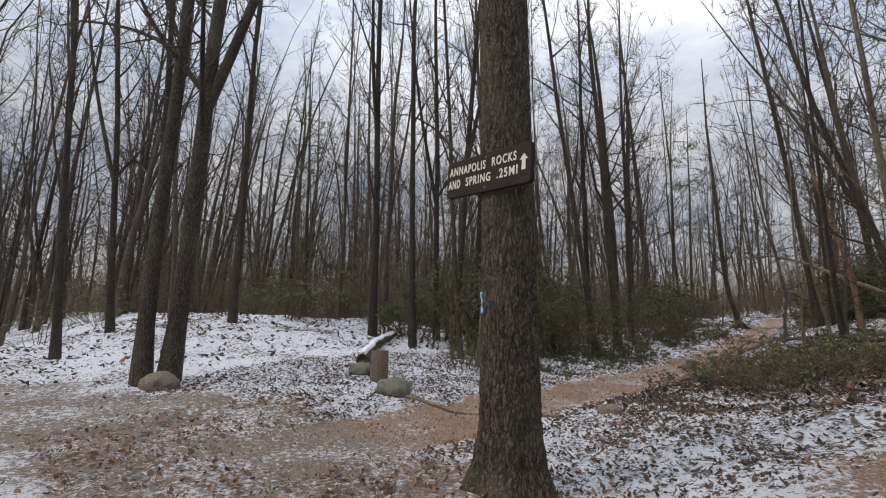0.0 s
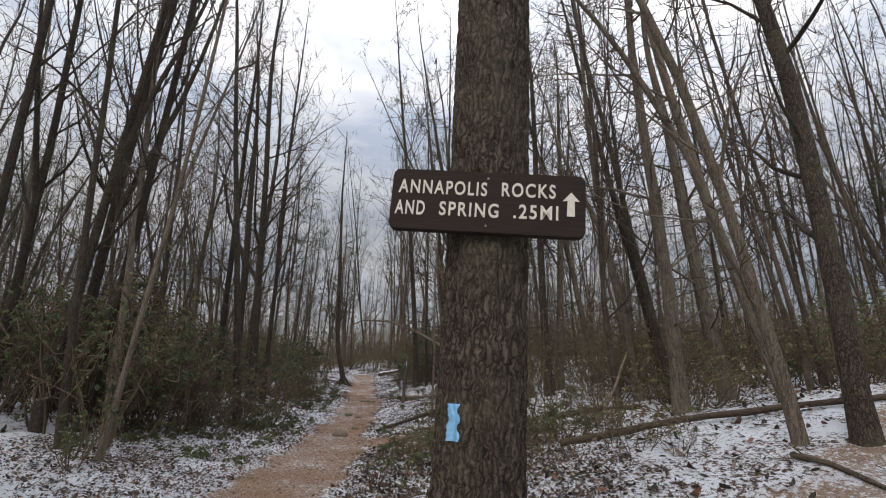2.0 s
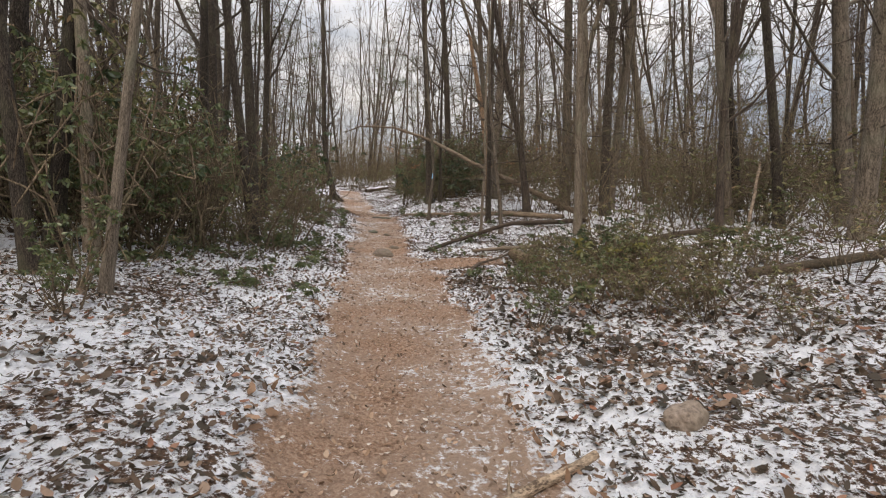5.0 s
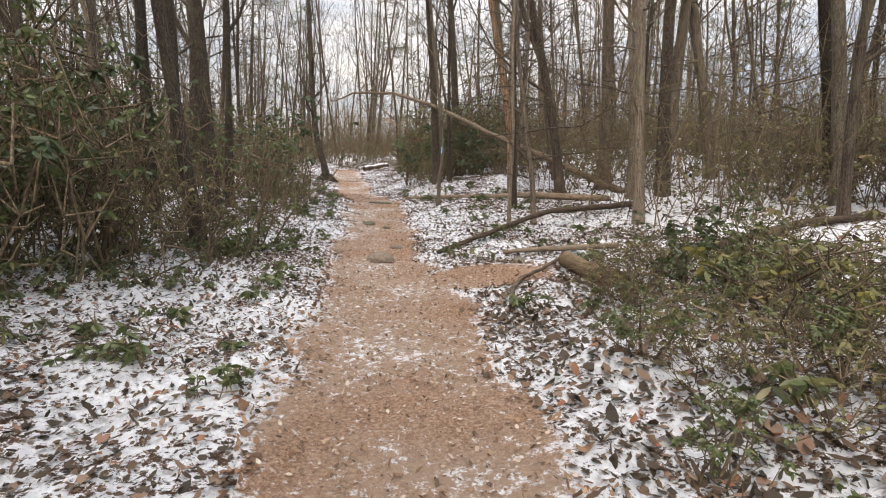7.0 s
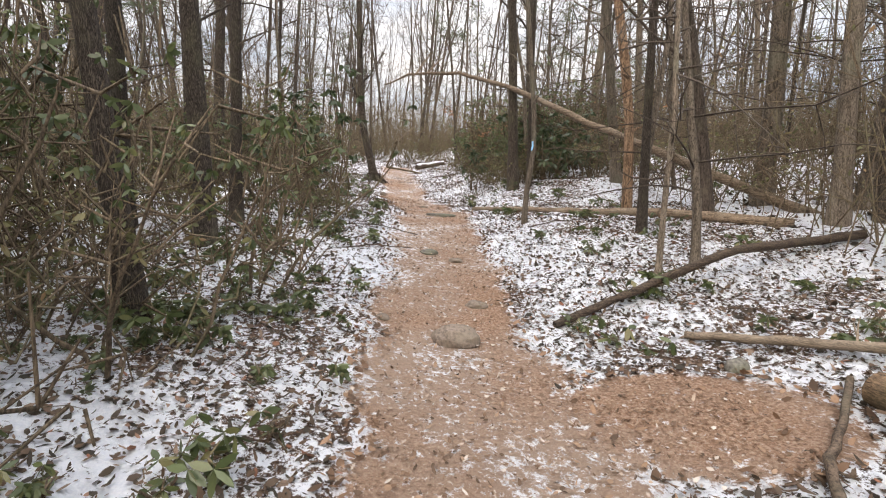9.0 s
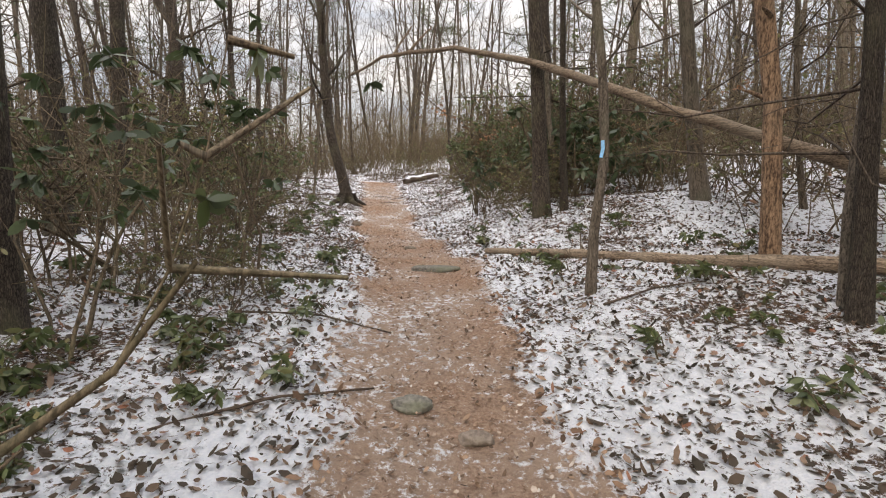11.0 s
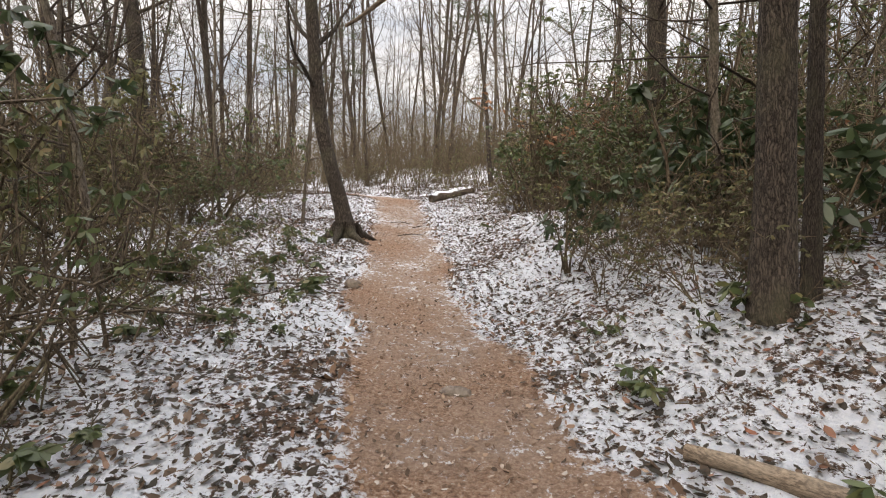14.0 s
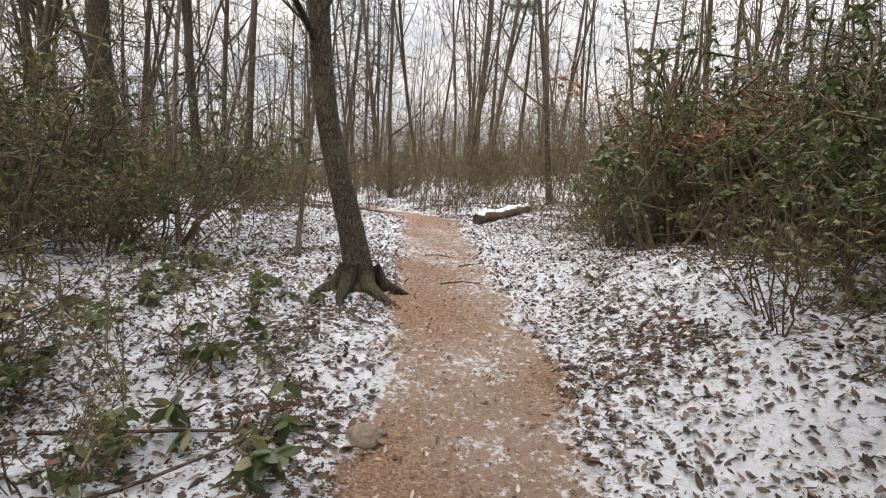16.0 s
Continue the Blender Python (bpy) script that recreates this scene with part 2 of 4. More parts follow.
def ground_material():
    m, n, l, b = material("snowy_forest_floor", 0.9)
    a = n.new("ShaderNodeAttribute")
    a.attribute_name = "dirt"
    dirt = a.outputs["Fac"]
    clump, grit, broad, pebble = texture(n, l, 15, 8, rough=0.76), texture(n, l, 46, 5, rough=0.7), texture(n, l, 0.8, 4), texture(n, l, 120, 3)
    # leaf mould under the snow
    mould = ramp(n, l, grit, (0.35, (0.03, 0.018, 0.012)), (0.55, (0.115, 0.066, 0.041)), (0.7, (0.26, 0.155, 0.097)))
    snow = ramp(n, l, grit, (0.3, (0.72, 0.76, 0.84)), (0.65, (0.88, 0.90, 0.94)))
    level = math_node(n, l, "ADD", math_node(n, l, "MULTIPLY", clump, 0.72), math_node(n, l, "MULTIPLY", broad, 0.34))
    level = math_node(n, l, "ADD", level, math_node(n, l, "MULTIPLY", grit, 0.22))
    covered = ramp(n, l, level, (0.585, (0, 0, 0)), (0.62, (1, 1, 1)))
    floor = blend(n, l, covered, mould, snow)
    # trodden earth with thin snow left in places
    earth = ramp(n, l, grit, (0.34, (0.13, 0.072, 0.045)), (0.5, (0.33, 0.198, 0.13)), (0.66, (0.48, 0.35, 0.26)))
    earth = blend(n, l, ramp(n, l, broad, (0.38, (0, 0, 0)), (0.58, (0.8, 0.8, 0.8))), earth, (0.36, 0.265, 0.205))
    earth = blend(n, l, ramp(n, l, pebble, (0.6, (0, 0, 0)), (0.72, (0.6, 0.6, 0.6))), earth, (0.62, 0.54, 0.46))
    dusted = ramp(n, l, math_node(n, l, "SUBTRACT", level, math_node(n, l, "MULTIPLY", math_node(n, l, "SUBTRACT", dirt, 0.55), 0.24)), (0.575, (0, 0, 0)), (0.64, (0.85, 0.85, 0.85)))
    worn = n.new("ShaderNodeAttribute")
    worn.attribute_name = "worn"
    earth = blend(n, l, math_node(n, l, "MULTIPLY", worn.outputs["Fac"], 0.9), earth, ramp(n, l, grit, (0.3, (0.13, 0.105, 0.085)), (0.7, (0.36, 0.31, 0.265))))
    earth = blend(n, l, dusted, earth, snow)
    edge = math_node(n, l, "ADD", dirt, math_node(n, l, "MULTIPLY", math_node(n, l, "SUBTRACT", clump, 0.5), 1.5))
    l.new(blend(n, l, ramp(n, l, edge, (0.36, (0, 0, 0)), (0.56, (1, 1, 1))), floor, earth), b.inputs["Base Color"])
    relief(n, l, b, math_node(n, l, "ADD", clump, math_node(n, l, "MULTIPLY", grit, 0.6)), 1.0, 0.06)
    return m


def stone_material(name, dark, light, moss, snowy=False):
    m, n, l, b = material(name, 0.85)
    big, fine = texture(n, l, 5, 5), texture(n, l, 40, 4)
    tone = ramp(n, l, fine, (0.3, dark), (0.7, light))
    tone = blend(n, l, ramp(n, l, big, (0.45, (0, 0, 0)), (0.65, (0.7, 0.7, 0.7))), tone, moss)
    l.new(tone, b.inputs["Base Color"])
    relief(n, l, b, math_node(n, l, "ADD", big, fine), 0.6, 0.02)
    return m


STONE = stone_material("grey_stone", (0.06, 0.056, 0.048), (0.21, 0.195, 0.17), (0.125, 0.13, 0.085))
STONE_BROWN = stone_material("brown_stone", (0.09, 0.07, 0.056), (0.25, 0.20, 0.165), (0.17, 0.14, 0.105))
SNOW = stone_material("snow", (0.70, 0.74, 0.82), (0.86, 0.88, 0.92), (0.80, 0.83, 0.88))


def plain(name, colour, rough, grain=30.0, amount=0.3, stretch=(1, 1, 1)):
    m, n, l, b = material(name, rough)
    f, big = texture(n, l, grain, 4, stretch), texture(n, l, 3, 3)
    tone = ramp(n, l, f, (0.3, tuple(c * (1 - amount) for c in colour)), (0.7, tuple(min(1, c * (1 + amount)) for c in colour)))
    tone = blend(n, l, math_node(n, l, "MULTIPLY", big, 0.3), tone, tuple(c * 0.7 for c in colour))
    l.new(tone, b.inputs["Base Color"])
    relief(n, l, b, f, 0.3, 0.004)
    return m


SIGN_BROWN = plain("brown_sign_paint", (0.022, 0.013, 0.010), 0.75, 25, 0.3, (0.3, 1, 4))
SIGN_CREAM = plain("cream_paint", (0.66, 0.62, 0.55), 0.7, 60, 0.12)
BLAZE = plain("blue_blaze_paint", (0.24, 0.52, 0.80), 0.7, 40, 0.25)
CUT_WOOD = plain("cut_wood", (0.155, 0.115, 0.085), 0.85, 45, 0.35)
STEEL = plain("weathered_steel", (0.25, 0.24, 0.23), 0.5, 60, 0.2)
STEEL.node_tree.nodes["Principled BSDF"].inputs["Metallic"].default_value = 0.8


# ---- mesh tools ----
class Shape:
    """Collects tubes, leaves and blobs, and turns them into one mesh."""

    def __init__(self):
        self.v, self.f, self.n = [], [], 0

    def add(self, verts, faces):
        self.v.extend(map(tuple, verts))
        self.f.extend(tuple(i + self.n for i in face) for face in faces)
        self.n += len(verts)

    def tube(self, points, radii, sides=6, cap=True):
        p = np.asarray(points, float)
        r = np.asarray(radii, float)
        t = np.gradient(p, axis=0)
        t /= np.linalg.norm(t, axis=1)[:, None] + 1e-9
        ref = np.array((0.0, 0, 1)) if abs(t[0][2]) < 0.8 else np.array((1.0, 0, 0))
        a = np.cross(t, ref)
        a /= np.linalg.norm(a, axis=1)[:, None] + 1e-9
        b = np.cross(t, a)
        ang = np.linspace(0, 2 * math.pi, sides, endpoint=False)
        ring = p[:, None] + r[:, None, None] * (np.cos(ang)[None, :, None] * a[:, None] + np.sin(ang)[None, :, None] * b[:, None])
        m = len(p)
        faces = [(i * sides + j, i * sides + (j + 1) % sides, (i + 1) * sides + (j + 1) % sides, (i + 1) * sides + j) for i in range(m - 1) for j in range(sides)]
        if cap:
            faces += [tuple(range(sides)), tuple(range((m - 1) * sides, m * sides))[::-1]]
        self.add(ring.reshape(-1, 3), faces)

    def leaves(self, base, along, length, width, curl=0.25, rng=np.random):
        """Pointed oval leaves, six corners each, from base points along their ways."""
        base, along = np.asarray(base, float), np.asarray(along, float)
        n = len(base)
        along = along / (np.linalg.norm(along, axis=1)[:, None] + 1e-9)
        side = np.cross(along, rng.normal(size=(n, 3)))
        side /= np.linalg.norm(side, axis=1)[:, None] + 1e-9
        up = np.cross(side, along)
        length, width = np.broadcast_to(length, n)[:, None], np.broadcast_to(width, n)[:, None]
        bend = curl * length * rng.uniform(-1, 1, (n, 1))

        def at(u, s):
            return base + along * length * u + side * width * s + up * bend * (u * u + 0.6 * abs(s))
        verts = np.stack([at(0, 0), at(0.32, 0.5), at(0.72, 0.42), at(1, 0), at(0.72, -0.42), at(0.32, -0.5)], 1).reshape(-1, 3)
        k = self.n
        self.v.extend(map(tuple, verts))
        for i in range(n):
            o = k + i * 6
            self.f.append((o, o + 1, o + 5))
            self.f.append((o + 1, o + 2, o + 4, o + 5))
            self.f.append((o + 2, o + 3, o + 4))
        self.n += n * 6

    def mesh(self, name, mat, smooth_shade=True):
        me = bpy.data.meshes.new(name)
        me.from_pydata(self.v, [], self.f)
        me.materials.append(mat)
        if smooth_shade:
            me.polygons.foreach_set("use_smooth", [True] * len(me.polygons))
        me.update()
        return me


def part(name, shape, mat, parent, label="", smooth_shade=True, kind=""):
    ob = new(name, shape.mesh(name, mat, smooth_shade))
    ob.parent = parent
    return tagged(ob, label, kind=kind)


def thing(name, x, y, z, label, category, group="", turn=0.0):
    ob = new(name)
    ob.matrix_basis = pose(x, y, z, 0, 0, turn)
    return tagged(ob, label, category, group)


def single(name, shape, mat, m, label, category, group="", kind="", smooth_shade=True):
    ob = new(name, shape.mesh(name, mat, smooth_shade))
    ob.matrix_basis = m
    return tagged(ob, label, category, group, kind)


def wander(start, way, length, steps, rng, bend=0.12, lift=0.0):
    """A crooked line from start, length long, that drifts up by lift."""
    p, d, out = np.array(start, float), np.array(way, float), []
    d /= np.linalg.norm(d)
    for _ in range(steps + 1):
        out.append(p.copy())
        d = d + rng.normal(0, bend, 3) + (0, 0, lift)
        d /= np.linalg.norm(d)
        p = p + d * length / steps
    return np.array(out)


# ---- trees ----
def grow(limb_list, shape_twigs, trunk, radii, rng, first, limbs, subs, twigs, spread, sides=5):
    """Limbs, branches and twigs along the upper part of a trunk."""
    n = len(trunk)
    H = trunk[-1][2]
    for k in range(limbs):
        u = first + (1 - first) * ((k + rng.uniform(0, 0.9)) / limbs)
        i = min(n - 2, u * (n - 1))
        j = int(i)
        base = trunk[j] + (trunk[j + 1] - trunk[j]) * (i - j)
        r0 = radii[j] * rng.uniform(0.24, 0.46)
        a = rng.uniform(0, 2 * math.pi)
        L = H * spread * (1.15 - u) * rng.uniform(0.6, 1.25) + 0.5
        line = wander(base, (math.cos(a), math.sin(a), rng.uniform(0.45, 1.3)), L, 6, rng, 0.13, 0.05)
        rr = r0 * np.linspace(1, 0.18, 7)
        if limb_list is None:
            shape_twigs.tube(line, rr, sides)
        else:
            limb_list.append(Shape())
            limb_list[-1].tube(line, rr, sides)
        for q in range(subs):
            w = rng.uniform(0.25, 1.0)
            jj = min(5, int(w * 6))
            d0 = line[jj + 1] - line[jj]
            sub = wander(line[jj], d0 / np.linalg.norm(d0) + rng.normal(0, 0.6, 3) + (0, 0, 0.25), L * rng.uniform(0.25, 0.55), 4, rng, 0.26, 0.05)
            shape_twigs.tube(sub, max(0.006, rr[jj] * 0.5) * np.linspace(1, 0.25, 5), 3, False)
            for z in range(twigs):
                s = sub[rng.integers(1, 5)]
                tw = wander(s, rng.normal(0, 0.7, 3) + (0, 0, 0.45), L * rng.uniform(0.1, 0.26), 1, rng, 0.2)
                shape_twigs.tube(tw, np.array((0.008, 0.0035)) * (1 + H / 40), 3, False)


def low_twigs(shape, line, rng, count):
    """Thin dead side branches along the lower trunk."""
    for k in range(count):
        j = rng.integers(2, 8)
        a = rng.uniform(0, 6.28)
        b = wander(line[j] + rng.uniform(0, 1) * (line[j + 1] - line[j]), (math.cos(a), math.sin(a), rng.uniform(-0.1, 0.6)), rng.uniform(0.7, 2.4), 4, rng, 0.2)
        shape.tube(b, 0.016 * np.linspace(1, 0.25, 5), 3, False)
        for q in range(2):
            c = wander(b[rng.integers(1, 5)], rng.normal(0, 0.7, 3), rng.uniform(0.3, 0.8), 2, rng, 0.2)
            shape.tube(c, (0.007, 0.005, 0.003), 3, False)


def make_tree(rng, H, r, first, limbs, subs, twigs, spread=0.26, sides=9, fork=0.0, mat=None, crook=0.035, label=""):
    """A bare broadleaf tree at the origin: tapered trunk, limbs and a crown of twigs."""
    tree = thing("tree", 0, 0, 0, label, "tree", "bare trees of the wood")
    line = wander((0, 0, -0.25), (0, 0, 1), H * 1.04, 16, rng, crook, 0.05)
    line[:, :2] -= line[1, :2]
    taper = np.interp(np.linspace(0, 1, 17), (0, 0.03, 0.08, 0.6, 1), (1.55, 1.22, 1.0, 0.62, 0.1)) * r
    trunk, twig = Shape(), Shape()
    limb = [] if sides > 8 else None
    trunk.tube(line, taper, sides)
    grow(limb, twig, line, taper, rng, first, limbs, subs, twigs, spread, 5 if sides > 6 else 4)
    low_twigs(twig, line, rng, 10)
    if fork:
        k = int(fork * 16)
        a = rng.uniform(0, 2 * math.pi)
        second = wander(line[k], (math.cos(a) * 0.42, math.sin(a) * 0.42, 1), H * (1 - fork) * 0.95, 10, rng, 0.06, 0.06)
        rr = taper[k] * 0.78 * np.linspace(1, 0.1, 11)
        stem = Shape()
        stem.tube(second, rr, max(5, sides - 2))
        part("fork", stem, mat or BARK, tree)
        grow(limb, twig, second, rr, rng, 0.25, max(3, limbs // 2), subs, twigs, spread, 4)
    part("trunk", trunk, mat or BARK, tree)
    for s in limb or ():
        part("limb", s, mat or BARK, tree)
    part("crown", twig, TWIG, tree, "fine bare twigs", kind="stuff")
    return tree


def make_pine(rng, H, r, label):
    tree = thing("pine_tree", 0, 0, 0, label, "tree", "pines of the wood")
    line = wander((0, 0, -0.2), (0, 0, 1), H, 12, rng, 0.02, 0.05)
    line[:, :2] -= line[1, :2]
    taper = r * np.interp(np.linspace(0, 1, 13), (0, 0.06, 1), (1.4, 1, 0.08))
    trunk, crown = Shape(), Shape()
    trunk.tube(line, taper, 8)
    for k in range(34):
        u = rng.uniform(0.3, 1)
        base = line[min(11, int(u * 12))]
        a, L = rng.uniform(0, 6.28), H * 0.2 * (1.15 - u) + 0.4
        b = wander(base + (0, 0, rng.uniform(0, 0.8)), (math.cos(a), math.sin(a), 0.1), L, 5, rng, 0.1)
        crown.tube(b, 0.02 * np.linspace(1, 0.25, 6), 3, False)
        if u > 0.42 or rng.uniform() < 0.3:
            n = 28
            at = b[rng.integers(2, 6, n)] + rng.normal(0, 0.16, (n, 3)) * (1, 1, 0.5)
            crown.leaves(at, rng.normal(0, 1, (n, 3)) + (0, 0, 0.4), rng.uniform(0.16, 0.32, n), 0.035, 0.2, rng)
    part("trunk", trunk, BARK_FAR, tree)
    part("crown", crown, NEEDLE, tree, "sparse dark green needle tufts", kind="stuff")
    return tree


# ---- shrubs ----
def make_shrub(rng, H, stems, whorls, leaf_mat, leaf_len, label, name="laurel_shrub", droop=0.9, per=8, twiggy=0, stem_r=0.018, spread=0.5, low=0.35):
    """An evergreen shrub: crooked stems that fork, with whorls of hanging leaves at the tips."""
    shrub = thing(name, 0, 0, 0, label, "shrub", "undergrowth of the wood")
    fine, leaf = Shape(), Shape()
    apart = stems < 8 and H > 0.5
    tips = []
    for k in range(stems):
        a = rng.uniform(0, 6.28)
        s = wander((0.12 * math.cos(a), 0.12 * math.sin(a), -0.08), (spread * math.cos(a), spread * math.sin(a), 1), H * rng.uniform(0.65, 1.0), 7 if apart else 5, rng, 0.17, 0.03)
        e = len(s) - 1
        rr = stem_r * rng.uniform(0.6, 1.3) * np.linspace(1, 0.3, e + 1)
        wood = Shape() if apart else fine
        wood.tube(s, rr, 5 if apart else 3, apart)
        if apart:
            part("stem", wood, STEM, shrub)
        for q in range(4 if apart else 3):
            j = rng.integers(2, e)
            b = wander(s[j], rng.normal(0, 0.6, 3) + (0, 0, 0.5), H * rng.uniform(0.2, 0.42), 3, rng, 0.22, 0.03)
            fine.tube(b, rr[j] * 0.55 * np.linspace(1, 0.35, 4), 3, False)
            tips.extend((b[2], b[3]))
            for z in range(2 + twiggy):
                c = wander(b[rng.integers(1, 4)], rng.normal(0, 0.8, 3) + (0, 0, 0.3), H * rng.uniform(0.08, 0.25), 1, rng, 0.25)
                fine.tube(c, np.array((0.0055, 0.003)), 3, False)
                tips.append(c[1])
        tips.extend((s[e], s[e - 1]))
    tips = np.array([t for t in tips if t[2] > low * H * rng.uniform(0.4, 1.2)] or tips)
    pick = tips[rng.integers(0, len(tips), whorls)] + rng.normal(0, 0.03, (whorls, 3))
    base = np.repeat(pick, per, 0)
    n = len(base)
    ang = rng.uniform(0, 6.28, n)
    way = np.stack([np.cos(ang), np.sin(ang), rng.uniform(-1.2, 0.5, n) * droop - 0.25 * droop], 1)
    leaf.leaves(base, way, leaf_len * rng.uniform(0.7, 1.2, n), leaf_len * 0.36 * rng.uniform(0.8, 1.2, n), 0.25, rng)
    part("twig_growth", fine, STEM, shrub, kind="stuff")
    part("foliage", leaf, leaf_mat, shrub, kind="stuff")
    return shrub


# ---- stones and logs ----
def make_rock(name, size, seed, mat, m, label, category="rock", flat=0.0):
    bm = bmesh.new()
    bmesh.ops.create_icosphere(bm, subdivisions=4, radius=1)
    for v in bm.verts:
        c = v.co.copy()
        k = 1 + 0.22 * noise.noise(c * 1.1 + Vector((seed, 0, 0))) + 0.10 * noise.noise(c * 2.7 + Vector((0, seed, 0))) + 0.03 * noise.noise(c * 8 + Vector((0, 0, seed)))
        v.co = Vector((c.x * size[0], c.y * size[1], c.z * size[2])) * k
        if flat:
            v.co.z = min(v.co.z, size[2] * flat + 0.15 * (v.co.z - size[2] * flat))
    me = bpy.data.meshes.new(name)
    bm.to_mesh(me)
    bm.free()
    me.materials.append(mat)
    me.polygons.foreach_set("use_smooth", [True] * len(me.polygons))
    ob = new(name, me)
    ob.matrix_basis = m
    return tagged(ob, label, category)


def on_ground(points, lift):
    return [(x, y, h1(x, y) + lift + dz) for x, y, dz in points]


def make_log(name, points, r0, r1, mat, label, category, rng, stubs=3, sides=10, snow=False, group=""):
    """A fallen stem along points, with broken side stubs and cut or broken ends."""
    p = np.array(points, float)
    u = np.linspace(0, 1, len(p))
    fine = np.linspace(0, 1, max(10, len(p) * 4))
    line = np.stack([np.interp(fine, u, p[:, k]) for k in range(3)], 1)
    line[1:-1] += rng.normal(0, r0 * 0.12, (len(line) - 2, 3))
    root = line[0].copy()
    log = thing(name, *root, label, category, group)
    body = Shape()
    body.tube(line - root, np.linspace(r0, r1, len(line)) * rng.uniform(0.9, 1.1, len(line)), sides)
    part("stem", body, mat, log)
    for k in range(stubs):
        j = rng.integers(2, len(line) - 2)
        s = Shape()
        s.tube(wander(line[j] - root, rng.normal(0, 1, 3) + (0, 0, 0.6), rng.uniform(2.5, 8) * r0, 3, rng, 0.15), r0 * 0.3 * np.linspace(1, 0.4, 4), 5)
        part("stub", s, mat, log)
    if snow:
        cap = Shape()
        top = line - root + np.array((0, 0, 1)) * (np.linspace(r0, r1, len(line)) * 0.72)[:, None]
        cap.tube(top, np.linspace(r0, r1, len(line)) * rng.uniform(0.55, 0.7, len(line)), 8)
        part("snow_cap", cap, SNOW, log, "thin layer of snow")
    return log


# ---- forest floor: one sheet to the horizon ----
def build_ground():
    def axis(lo, hi, step, far):
        fine = list(np.arange(lo, hi + 1e-6, step))
        out, s, v = [], step, hi
        while v < far:
            s *= 1.22
            v += s
            out.append(v)
        low, s, v = [], step, lo
        while v > -far:
            s *= 1.22
            v -= s
            low.append(v)
        return np.array(low[::-1] + fine + out)
    xs, ys = axis(-5, 7.5, 0.09, 1500), axis(-5, 31, 0.11, 1500)
    X, Y = np.meshgrid(xs, ys)
    D = dirt_amount(X, Y)
    near = np.exp(-((X - trail_x(Y)) / 9) ** 2)
    rough = np.array([[noise.noise((x * 5.5, y * 5.5, 0)) for x in xs] for y in ys])
    Z = height(X, Y) + rough * 0.022 * near * (1.2 - 0.75 * D)
    nx, ny = len(xs), len(ys)
    me = bpy.data.meshes.new("ground")
    i = np.arange((ny - 1) * (nx - 1))
    o = (i // (nx - 1)) * nx + i % (nx - 1)
    me.from_pydata(np.stack([X, Y, Z], -1).reshape(-1, 3).tolist(), [], np.stack([o, o + 1, o + nx + 1, o + nx], 1).tolist())
    me.attributes.new("dirt", "FLOAT", "POINT").data.foreach_set("value", D.reshape(-1).astype(np.float32))
    W = (1 - smooth(main_distance(X, Y), 1.2, 2.4)) * (1 - 0.6 * smooth(Y, -0.5, 1.0))
    me.attributes.new("worn", "FLOAT", "POINT").data.foreach_set("value", W.reshape(-1).astype(np.float32))
    me.materials.append(ground_material())
    me.polygons.foreach_set("use_smooth", [True] * len(me.polygons))
    me.update()
    tagged(new("ground", me), "forest floor of thin snow over brown leaves with a trodden earth trail", "ground", kind="structure")


build_ground()

